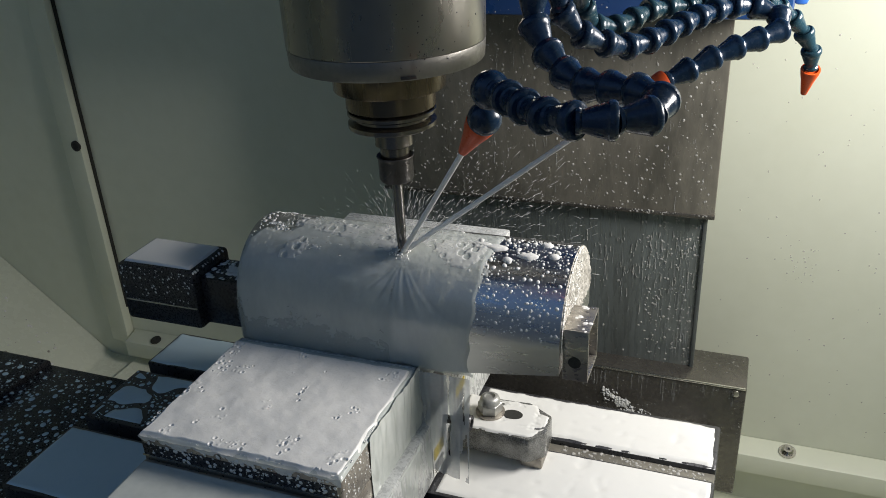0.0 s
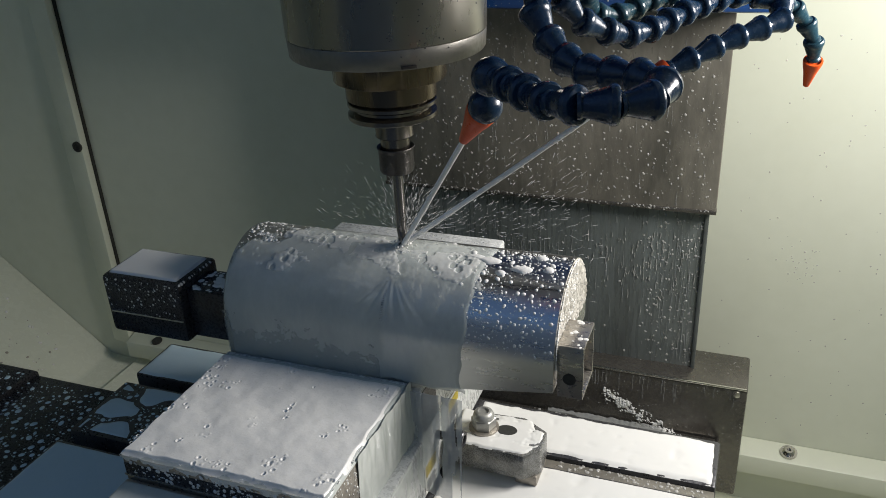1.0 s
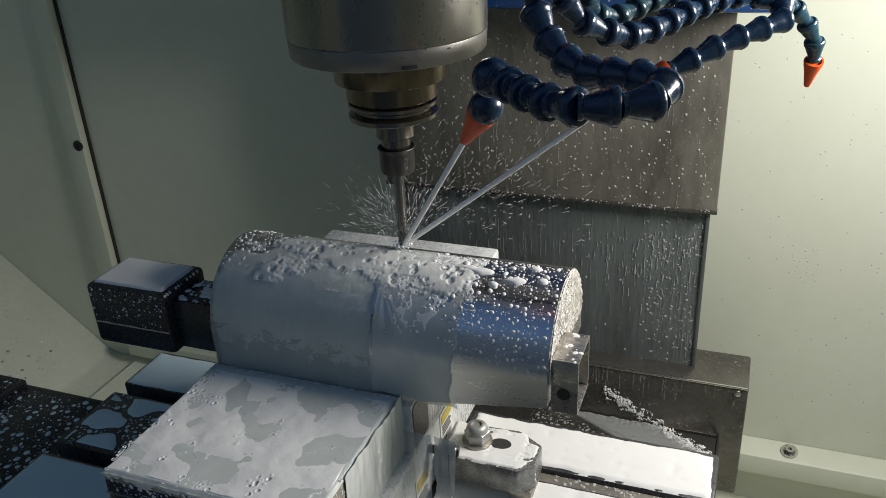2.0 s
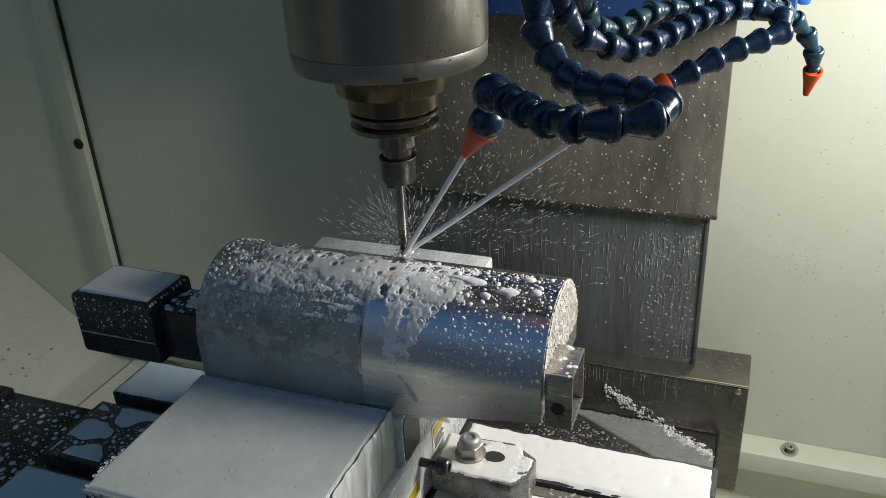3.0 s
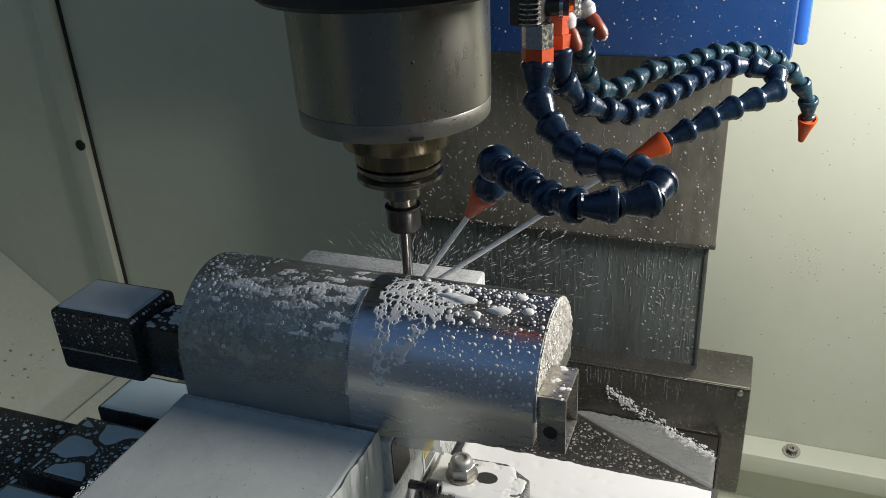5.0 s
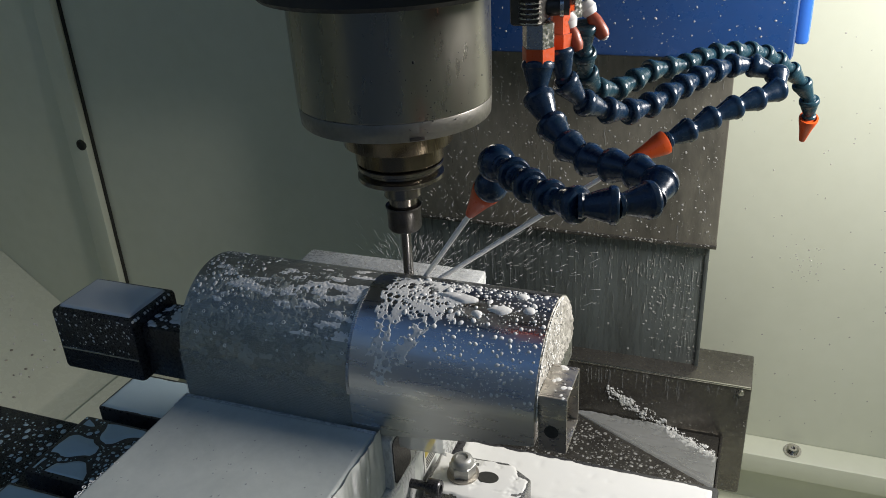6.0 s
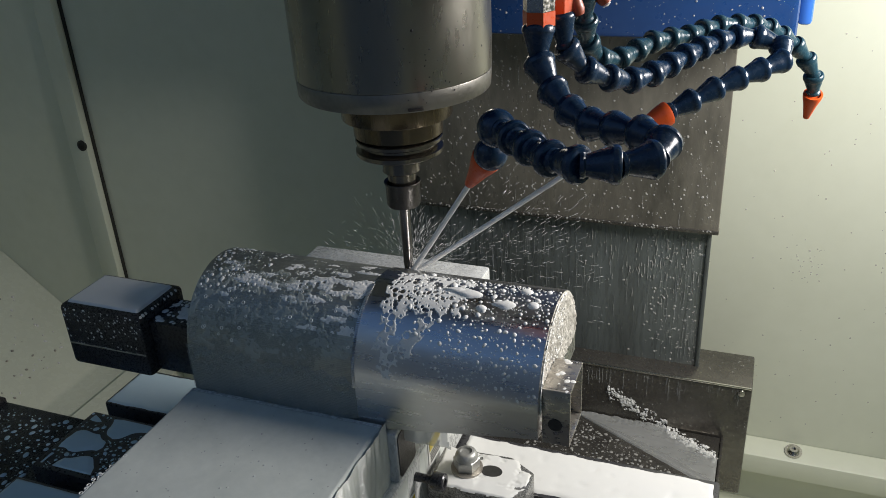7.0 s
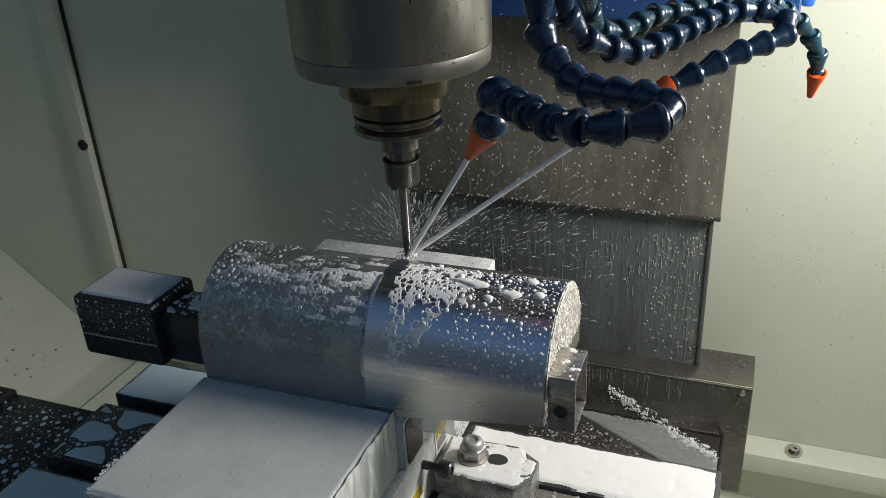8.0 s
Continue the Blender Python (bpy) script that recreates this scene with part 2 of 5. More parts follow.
def drops(name, count, place, mat, base, label, moves=None, flat=0.45, seed=1, gap=0.0):
    """Many small domed drops on a surface: place(rng) gives a point, a normal and a radius, or None.
    With a gap, a drop that would touch an earlier one is left out (gap times the two radii)."""
    rng = random.Random(seed)
    verts, faces, taken = [], [], {}
    for _ in range(count):
        got = place(rng)
        if not got:
            continue
        p, nrm, r = got
        if gap:
            near = tuple(math.floor(c / 0.012) for c in p)
            if any((Vector(p) - o).length < gap * (r + ro) for dx in (-1, 0, 1) for dy in (-1, 0, 1) for dz in (-1, 0, 1)
                   for o, ro in taken.get((near[0] + dx, near[1] + dy, near[2] + dz), ())):
                continue
            taken.setdefault(near, []).append((Vector(p), r))
        q = Vector(nrm).to_track_quat("Z", "Y").to_matrix()
        turn, sx = rng.uniform(0, 6.28), rng.uniform(0.8, 1.3)
        first, segs = len(verts), 9
        for ring, (rr, hh) in enumerate(((1.0, -0.12), (0.93, 0.35), (0.62, 0.8))):
            for i in range(segs):
                a = 2 * math.pi * i / segs
                x, y = rr * math.cos(a) * sx, rr * math.sin(a) / sx
                x, y = x * math.cos(turn) - y * math.sin(turn), x * math.sin(turn) + y * math.cos(turn)
                verts.append(Vector(p) + q @ Vector((x * r, y * r, hh * r * flat)) - Vector(base))
        verts.append(Vector(p) + q @ Vector((0, 0, r * flat)) - Vector(base))
        for ring in range(2):
            for i in range(segs):
                j = (i + 1) % segs
                faces.append((first + ring * segs + i, first + ring * segs + j, first + (ring + 1) * segs + j, first + (ring + 1) * segs + i))
        for i in range(segs):
            faces.append((first + 2 * segs + i, first + 2 * segs + (i + 1) % segs, first + 3 * segs))
    me = bpy.data.meshes.new(name)
    me.from_pydata(verts, [], faces)
    me.materials.append(mat)
    me.shade_smooth()
    ob = new(name, me)
    ob.location = base
    if moves is not None:
        moves.append(ob)
    return tagged(ob, label, "coolant drops", kind="stuff")


def relief(name, nu, nv, at, height, mat, base, label, category="coolant", moves=None, kind="stuff"):
    """A liquid skin: at(u, v) gives a point of the support and its normal, height(u, v, p) how far the skin stands off it.
    Where the height is below nought the skin dips into the support and the cells wholly below are left out."""
    verts, hs, faces = [], [], []
    for i in range(nu + 1):
        for j in range(nv + 1):
            p, n = at(i / nu, j / nv)
            h = height(i / nu, j / nv, Vector(p))
            hs.append(h)
            verts.append(Vector(p) + Vector(n) * max(h, -0.0006) - Vector(base))
    for i in range(nu):
        for j in range(nv):
            q = (i * (nv + 1) + j, (i + 1) * (nv + 1) + j, (i + 1) * (nv + 1) + j + 1, i * (nv + 1) + j + 1)
            if max(hs[k] for k in q) > 0:
                faces.append(q)
    used = sorted({k for f in faces for k in f})
    index = {k: i for i, k in enumerate(used)}
    me = bpy.data.meshes.new(name)
    me.from_pydata([verts[k] for k in used], [], [tuple(index[k] for k in f) for f in faces])
    me.materials.append(mat)
    me.shade_smooth()
    ob = new(name, me)
    ob.location = base
    if moves is not None:
        moves.append(ob)
    return tagged(ob, label, category, kind=kind)


def lump(p, s, d=0.0):
    """Noise about nought at size s metres."""
    return noise.noise(Vector(p) / s + Vector((d, d * 1.7, d * 0.3)))


def edge_fall(u, v, wu, wv):
    """1 inside, falling through 0 to -1 at the rim of the unit square; wu, wv: width of the rim."""
    return min(1.0, min(u, 1 - u) / wu * 2 - 1, min(v, 1 - v) / wv * 2 - 1)


# ---- enclosure ----
YB = 0.56   # face of the back wall
solid("wall_back", box(-1.7, 0.95, YB, YB + 0.03, -0.75, 1.0, 0), ENAMEL, (0, YB, -0.75), "cream enamelled sheet steel back wall of the machine", kind="structure")
solid("wall_left", box(-1.73, -1.70, -0.9, YB, -0.75, 1.0, 0), ENAMEL, (-1.7, 0, -0.75), "cream enamelled side wall of the machine", kind="structure")
solid("wall_right", box(0.95, 0.98, -0.9, YB, -0.75, 1.0, 0), ENAMEL, (0.95, 0, -0.75), "cream enamelled side wall of the machine", kind="structure")
# Unseen roof, apron and front panels, sized to limit daylight on the walls
solid("unseen_roof", box(-1.73, 0.98, -0.25, YB + 0.03, 1.0, 1.03, 0), ENAMEL, (0, 0, 1.0), "unseen cream roof sheet that keeps sky light off the back wall", kind="structure")
solid("wall_front", box(-1.73, 0.98, -0.93, -0.90, -0.75, -0.20, 0), ENAMEL, (0, -0.9, -0.75), "unseen cream apron below the open door that limits low daylight", kind="structure")
solid("unseen_front_left", box(-1.73, -0.45, -0.93, -0.90, -0.20, 1.0, 0), ENAMEL, (-1.1, -0.9, -0.20), "unseen cream front panel that holds back daylight", kind="structure")
solid("unseen_front_right", box(0.65, 0.98, -0.93, -0.90, -0.20, 1.0, 0), ENAMEL, (0.8, -0.9, -0.20), "unseen cream front panel that holds back daylight", kind="structure")
# Added out of view: grey floor and tall wall that hide the bright horizon
solid("unseen_shop_floor", box(-4.5, 4.0, -3.5, -0.935, -0.98, -0.95, 0), SHOP, (0, -2, -0.98), "unseen grey floor added for what the bar reflects", kind="structure")
solid("unseen_shop_wall", box(-4.5, 4.0, -3.53, -3.5, -0.98, 2.3, 0), SHOP, (0, -3.5, -0.98), "unseen grey wall added to block the low sky", kind="structure")
solid("floor", box(-1.73, 0.98, -0.93, YB + 0.03, -0.78, -0.75, 0), ENAMEL_WET, (0, 0, -0.78), "wet cream enamelled sump floor", kind="structure")
solid("pan_floor", box(0.10, 0.95, 0.05, YB, -0.50, -0.47, 0), ENAMEL_WET, (0.4, 0.3, -0.5), "wet greenish chip pan beside the column", kind="structure")
# post flange of the left panel and the dark joint beside it
solid("trim_post", prism([(-0.887, YB - 0.014), (-0.843, YB - 0.020), (-0.8425, YB - 0.0005), (-0.893, YB - 0.0005)], -0.375, 1.0, "z", 0.002), ENAMEL, (-0.88, YB, -0.4), "cream folded flange of a wall panel", kind="structure")
solid("trim_joint", box(-0.8424, -0.8396, YB - 0.006, YB - 0.0005, -0.30, 1.0, 0), RUBBER_AND_HOLE_SHADE, (-0.83, YB, -0.3), "dark gasket in the wall joint", kind="structure")
# rail along the foot of the back wall
solid("trim_rail", prism([(YB - 0.0005, -0.3505), (YB - 0.035, -0.3595), (YB - 0.035, -0.392), (YB - 0.0005, -0.392)], -0.838, 0.95, "x", 0.002), ENAMEL, (0, YB, -0.4), "cream folded rail along the foot of the wall", kind="structure")


def rail_bolt(x):
    ob = thing("rail_bolt", (x, YB - 0.02, -0.3605), "bright button head bolt with a washer on the cream rail", "bolt", "rail bolts")
    m = pose(x, YB - 0.017, -0.3542, 14, 0, 0)
    part("washer", lathe([(0, 0), (0.012, 0), (0.012, 0.002), (0, 0.002)], 28, m), CHROME, ob)
    part("head", lathe([(0.0085, 0.001), (0.0085, 0.004), (0.006, 0.007), (0.003, 0.007), (0.003, 0.004), (0, 0.004)], 24, m), CHROME, ob)


rail_bolt(0.3448)
# plugged hole in the post
hole = thing("wall_plug", (-0.8515, YB - 0.02, 0.028), "black rubber plug in the cream wall flange", "plug")
part("rim", lathe([(0, 0), (0.0095, 0), (0.0095, 0.003), (0.006, 0.004), (0.006, 0.002), (0, 0.002)], 24, pose(-0.8515, YB - 0.0185, 0.028, 90, 0, 0)), RUBBER_AND_HOLE_SHADE, hole)
hole2 = thing("rail_plug", (-0.78, YB - 0.03, -0.3585), "dark hole plug in the cream rail", "plug")
part("rim", lathe([(0, 0), (0.010, 0), (0.010, 0.002), (0.006, 0.003), (0, 0.003)], 24, pose(-0.775, YB - 0.021, -0.355, 14, 0, 0)), RUBBER_AND_HOLE_SHADE, hole2)
# chip chute sloping down towards the table
solid("chute", prism([(-1.70, 0.241), (-0.92, -0.415), (-0.91, -0.4195), (-0.846, -0.4225), (-0.840, -0.412), (-0.76, -0.425), (-0.76, -0.45), (-1.70, -0.45)], -0.85, YB - 0.001, "y"), ENAMEL_WET, (-1.2, 0, -0.45), "wet cream sheet metal chip chute strewn with chips", kind="structure")


def chip_place(rng):
    x, y = rng.uniform(-1.3, -0.95), rng.uniform(-0.3, 0.5)
    return (x, y, -0.415 - (x + 0.92) * 0.841 + 0.0005), (0.64, 0, 0.77), rng.uniform(0.0008, 0.003)


drops("chute_chips", 500, chip_place, WHITE_TIP, (-1.1, 0, -0.4), "small bright aluminium chips on the wet chute", None, 0.6, 11)
drops("chute_chips", 420, chip_place, VISE, (-1.1, 0, -0.4), "small dull aluminium chips on the wet chute", None, 0.7, 12)

# ---- column covers ----
# lower fixed cover sheet, upper sheet rides with the head
lower = thing("column_cover_lower", (0, 0.44, -0.17), "dark wet lower sheet of the column way cover", "way cover")
part("sheet", box(-0.207, 0.2052, 0.434, 0.446, -0.168, 0.42, 0.0015), COVER_WET, lower, "dark sheet streaked by running coolant")
part("side_fold", box(0.2005, 0.2056, 0.4315, 0.4338, -0.1695, 0.42, 0.0008), COVER_WET, lower)
part("hem", prism([(0.4325, -0.1715), (0.446, -0.1715), (0.446, -0.1682), (0.4325, -0.1682)], -0.207, 0.2056, "x", 0.0006), CHROME, lower, "worn bright hem")
upper = thing("column_cover_upper", (0, 0.42, 0.03), "dark wet upper sheet of the column way cover", "way cover", moves=HEAD)
part("sheet", box(-0.2105, 0.2128, 0.422, 0.431, 0.031, 0.50, 0.0015), COVER, upper)
part("wiper", prism([(0.4195, 0.0275), (0.4315, 0.0275), (0.4315, 0.0325), (0.4195, 0.0325)], -0.211, 0.2133, "x", 0.0008), BASE_STEEL, upper, "thin wiper lip along the lower edge")
rear = thing("rear_way_cover", (0.03, 0.43, -0.33), "dark oily sheet steel cover at the foot of the column", "way cover")
rbody = part("body", box(-0.25, 0.2735, 0.400, 0.478, -0.33, -0.159, 0.003), BASE_STEEL, rear)
part("lip", prism([(0.3985, -0.1605), (0.4015, -0.1605), (0.4015, -0.1575), (0.3985, -0.1575)], -0.25, 0.2725, "x", 0.001), CHROME, rbody, "bright worn lip")
part("screw", lathe([(0, 0), (0.005, 0), (0.004, 0.003), (0, 0.0035)], 16, pose(0.2612, 0.3995, -0.1665, 90, 0, 0)), CHROME, rbody)
floor_cover = thing("saddle_cover", (0.0, 0.2, -0.33), "wet dark sheet steel cover behind the table", "way cover")
part("top_sheet", box(-0.25, 0.243, 0.02, 0.398, -0.252, -0.240, 0.002), BASE_STEEL, floor_cover)
part("end_skirt", box(0.2432, 0.2465, 0.02, 0.398, -0.33, -0.238, 0.001), BASE_STEEL, floor_cover)

# ---- spindle head ----
head = thing("spindle_head", (0, 0.2, 0.27), "blue enamelled milling head casting with a steel spindle nose", "spindle head", moves=HEAD)
part("casting", box(-0.215, 0.2670, 0.335, 0.415, 0.2755, 0.95, 0.006), BLUE, head, "dark blue speckled casting")
part("upper_casting", box(-0.16, 0.16, -0.14, 0.335, 0.46, 0.95, 0.012), BLUE, head, "dark blue casting")
part("side_cover", box(0.2672, 0.2805, 0.375, 0.43, 0.284, 0.75, 0.004), BLUE_LIGHT, head, "bright blue side cover")
part("nose_plate", lathe([(0, 0.3985), (0.086, 0.3985), (0.089, 0.4015), (0.089, 0.46), (0, 0.46)], 96), BLACK_PLATE, head, "black flange above the spindle nose")
part("housing", lathe([(0, 0.399), (0.0692, 0.399), (0.0686, 0.3262), (0.0680, 0.3254), (0, 0.3254)], 128), HOUSING, head, "satin steel spindle cartridge")
nose_ring = part("nose_ring", lathe([(0, 0.3252), (0.0680, 0.3252), (0.0683, 0.3247), (0.0676, 0.3135), (0.0668, 0.3124), (0, 0.3124)], 128), RING_STEEL, head, "satin steel end ring")
part("spindle_nose", lathe([(0, 0.3125), (0.0398, 0.3125), (0.0398, 0.2932), (0.0394, 0.2926), (0.0322, 0.2924), (0.0322, 0.2796), (0.0318, 0.2791), (0, 0.2790)], 96), BRONZE, head, "bronze tinted spindle nose")
# The ring is uncut: a small dark block paints the slot's shade
for ax, az in ((0.17, 0.3145),):
    a = radians(-65) + ax
    bm = box(-0.005, 0.005, -0.001, 0.0010, -0.0010, 0.0010, 0.0004)
    bmesh.ops.transform(bm, matrix=Matrix.Translation((0.0680 * math.cos(a), 0.0680 * math.sin(a), az)) @ Matrix.Rotation(a + math.pi / 2, 4, "Z"), verts=bm.verts)
    part("ring_slot_shade", bm, NUT_STEEL_AND_SHADE, nose_ring)

holder = thing("tool_holder", (0, 0, 0.16), "worn steel collet holder with a long end mill", "tool holder", moves=HEAD)
part("flange", lathe([(0, 0.2789), (0.0258, 0.2789), (0.0258, 0.2772), (0.0312, 0.2771), (0.0318, 0.2765), (0.0318, 0.2743), (0.0312, 0.2738), (0.0272, 0.2722), (0.0272, 0.2704), (0.0312, 0.2689), (0.0319, 0.2683), (0.0319, 0.2655), (0.0313, 0.2648), (0, 0.2648)], 96), HOLDER, holder, "bright flange with a bevelled groove")
part("neck", lathe([(0, 0.2649), (0.0136, 0.2649), (0.0136, 0.2512), (0.0139, 0.2506), (0.0139, 0.2500), (0.0128, 0.2492), (0.0110, 0.2490), (0, 0.2490)], 64), HOLDER, holder, "turned neck with a thin lip")
part("thread_collar", lathe([(0, 0.2491), (0.0106, 0.2491), (0.0106, 0.2385), (0, 0.2385)], 64), HOLDER, holder, "bright recessed collar")
nutbm = lathe([(0, 0.2386), (0.0112, 0.2386), (0.0118, 0.2402), (0.0130, 0.2414), (0.0136, 0.2416), (0.0138, 0.2410), (0.0130, 0.2392), (0.0128, 0.2378), (0.0128, 0.2240), (0.0118, 0.2222), (0.0045, 0.2219), (0.0045, 0.226), (0, 0.226)], 64)
cnut = part("collet_nut", nutbm, NUT_STEEL_AND_SHADE, holder, "dark collet nut with a flared lip")
part("shank", lathe([(0, 0.232), (0.0040, 0.232), (0.0040, 0.1790), (0, 0.1790)], 40), CARBIDE, holder, "slim polished shank")
flute = bmesh.new()
rings = []
for k in range(19):
    z, tw = 0.1791 - k * 0.00105, k * 0.16
    ring = []
    for i in range(24):
        a = 2 * math.pi * i / 24
        r = (0.0038 - 0.0005 * (0.5 + 0.5 * math.cos(3 * (a - tw))) ** 2) * (1 if k < 16 else (0.93, 0.75, 0.4)[k - 16])
        ring.append(flute.verts.new((r * math.cos(a), r * math.sin(a), z)))
    rings.append(ring)
for a, b in zip(rings, rings[1:]):
    for i in range(24):
        flute.faces.new((a[i], a[(i + 1) % 24], b[(i + 1) % 24], b[i]))
flute.faces.new(rings[0])
flute.faces.new(rings[-1][::-1])
part("cutting_flutes", flute, CARBIDE, holder, "fluted ball end")

# ---- coolant manifold, hoses, jets ----


def hexagon(a, b, r, bm=None):
    return rod(a, b, r, 6, None, bm)


manifold = thing("coolant_manifold", (0.13, -0.05, 0.40), "steel coolant block with hose valves under the head", "manifold", moves=HEAD)
part("block", box(0.112, 0.1288, -0.092, 0.02, 0.3950, 0.46, 0.002), NUT_STEEL_AND_SHADE, manifold)
for k in range(7):
    part("thread_ring", lathe([(0.0052, -0.0006), (0.0062, -0.0003), (0.0062, 0.0003), (0.0052, 0.0006)], 28, pose(0.1235, -0.0915, 0.3975 + k * 0.0026)), CHROME, manifold)
part("spool", rod((0.124, -0.074, 0.4025), (0.1395, -0.070, 0.4025), 0.0052, 28), NUT_STEEL_AND_SHADE, manifold, "dark pipe stub")
part("collar", rod((0.1345, -0.0712, 0.4025), (0.1365, -0.0707, 0.4025), 0.0066, 28), CHROME, manifold)
part("hex_body", hexagon((0.1248, -0.080, 0.3822), (0.1248, -0.080, 0.3952), 0.0089), CHROME, manifold, "bright hexagonal fitting")
part("hex_body", hexagon((0.1322, -0.060, 0.3855), (0.1322, -0.060, 0.3990), 0.0056), ORANGE, manifold, "orange hexagonal fitting")
part("hex_body", hexagon((0.1368, -0.050, 0.3925), (0.1368, -0.050, 0.4200), 0.0056), CHROME, manifold, "bright hexagonal fitting")
part("elbow", rod((0.1345, -0.020, 0.4030), (0.1480, -0.018, 0.4030), 0.0060, 24), CHROME, manifold)
for px, py, pz, qx, qy, qz in ((0.1368, -0.056, 0.3880, 0.1415, -0.056, 0.3750), (0.1432, -0.030, 0.3905, 0.1520, -0.030, 0.3770)):
    a, b = Vector((px, py, pz)), Vector((qx, qy, qz))
    n = (b - a).length
    part("valve_handle", lathe([(0, 0), (0.0030, 0), (0.0042, 0.004), (0.0044, n - 0.003), (0.0032, n), (0, n)], 24, along(a, b)), RED_BROWN, manifold, "red brown valve lever")
    part("valve_ball", lathe([(0, -0.0085), (0.0042, -0.0075), (0.0056, -0.0035), (0.0040, 0.0006), (0, 0.0010)], 24, along(a, b)), WHITE_TIP, manifold, "white valve hub")
part("lever_tip", lathe([(0, 0.0006), (0.0022, 0.0004), (0.0024, 0.0014), (0, 0.0024)], 16, along(Vector((0.1432, -0.030, 0.3905)), Vector((0.1520, -0.030, 0.3770))) @ Matrix.Translation((0, 0, 0.0156))), WHITE_TIP, manifold, "white button at a lever's end")


def hose(points, mat, pitch, r, nozzle, nut, label, balls=(), tail=()):
    ob = thing("coolant_hose", points[0], label, "coolant hose", "coolant hoses", HEAD)
    path = smooth_path(points, pitch)
    if tail:
        path = path[:-1] + smooth_path([path[-1]] + [Vector(p) for p in tail], pitch * 0.95)
    if nut:
        a, b = nut
        part("hex_nut", hexagon(a, b, 0.0091 if nut[0][1] < -0.07 else 0.0068), ORANGE, ob, "orange hexagonal nut")
    for k in range(len(path) - 1):
        a, b = path[k], path[k + 1]
        h = (b - a).length
        prof = [(0, 0.0), (0.66 * r, -0.06 * h), (0.90 * r, -0.05 * h), (0.99 * r, 0.0), (1.02 * r, 0.06 * h), (1.01 * r, 0.17 * h), (0.93 * r, 0.22 * h), (0.88 * r, 0.32 * h),
                (0.78 * r, 0.50 * h), (0.67 * r, 0.68 * h), (0.60 * r, 0.80 * h), (0.60 * r, 0.86 * h), (0.70 * r, 0.92 * h), (0.70 * r, 1.02 * h), (0, 1.04 * h)]
        part("segment", lathe(prof, 28, along(a, b)), mat, ob)
    for at, rb in balls:
        d = (Vector(nozzle[1]) - Vector(at)).normalized()
        prof = [(rb * math.sin(k * math.pi / 14), -rb * math.cos(k * math.pi / 14)) for k in range(15)]
        prof[0], prof[-1] = (0, -rb), (0, rb)
        part("ball_joint", lathe(prof, 32, along(Vector(at), Vector(at) + d)), mat, ob, "smooth round joint")
    a, b = Vector(nozzle[0]), Vector(nozzle[1])
    n = (b - a).length
    part("nozzle", lathe([(0, 0.04 * n), (0.62 * r, 0.02 * n), (0.80 * r, -0.06 * n), (0.97 * r, -0.06 * n), (0.99 * r, -0.01 * n), (0.90 * r, 0.14 * n), (0.68 * r, 0.40 * n), (0.34 * r, 0.96 * n), (0.31 * r, n), (0.2 * r, n), (0.2 * r, 0.8 * n), (0, 0.8 * n)], 28, along(a, b)), ORANGE, ob, "tapered orange nozzle")
    return ob


hose([(0.1246, -0.080, 0.3735), (0.1242, -0.083, 0.360), (0.130, -0.088, 0.348), (0.143, -0.100, 0.337), (0.160, -0.115, 0.332), (0.179, -0.130, 0.335),
      (0.195, -0.142, 0.337), (0.204, -0.152, 0.336), (0.201, -0.165, 0.334)], HOSE_NAVY, 0.0176, 0.0090,
     ((0.1005, -0.1035, 0.3035), (0.0862, -0.094, 0.2832)), ((0.1248, -0.080, 0.3742), (0.1248, -0.080, 0.3820)),
     "navy segmented coolant hose looped in front of the spindle", (((0.1140, -0.126, 0.3300), 0.0104), ((0.1040, -0.1060, 0.3080), 0.0097)),
     ((0.188, -0.175, 0.334), (0.172, -0.180, 0.334), (0.154, -0.170, 0.332), (0.134, -0.150, 0.332), (0.119, -0.132, 0.331)))
hose([(0.1318, -0.060, 0.376), (0.1322, -0.060, 0.366), (0.136, -0.060, 0.356), (0.144, -0.055, 0.345), (0.154, -0.045, 0.338), (0.166, -0.030, 0.332),
      (0.179, -0.010, 0.332), (0.191, 0.015, 0.335), (0.209, 0.050, 0.338), (0.229, 0.075, 0.338), (0.251, 0.080, 0.331), (0.254, 0.068, 0.325),
      (0.239, 0.050, 0.321), (0.222, 0.035, 0.317), (0.206, 0.020, 0.3105), (0.1885, 0.006, 0.3035)], HOSE_NAVY, 0.0180, 0.0081,
     ((0.1862, 0.0038, 0.3022), (0.1655, -0.0118, 0.2930)), ((0.1322, -0.060, 0.3765), (0.1322, -0.060, 0.3854)),
     "navy segmented coolant hose doubling back to its nozzle")
hose([(0.1400, -0.034, 0.384), (0.1395, -0.029, 0.368), (0.139, -0.020, 0.353), (0.144, -0.010, 0.340), (0.152, 0.000, 0.336), (0.163, 0.020, 0.338), (0.173, 0.040, 0.341),
      (0.189, 0.060, 0.339), (0.205, 0.090, 0.340), (0.223, 0.110, 0.338), (0.238, 0.130, 0.333), (0.255, 0.150, 0.320), (0.267, 0.160, 0.308),
      (0.275, 0.168, 0.295), (0.280, 0.170, 0.283), (0.280, 0.175, 0.273)], HOSE_TEAL, 0.0176, 0.0076,
     ((0.280, 0.1755, 0.271), (0.278, 0.186, 0.2495)), None, "teal segmented coolant hose with a dry hanging nozzle")


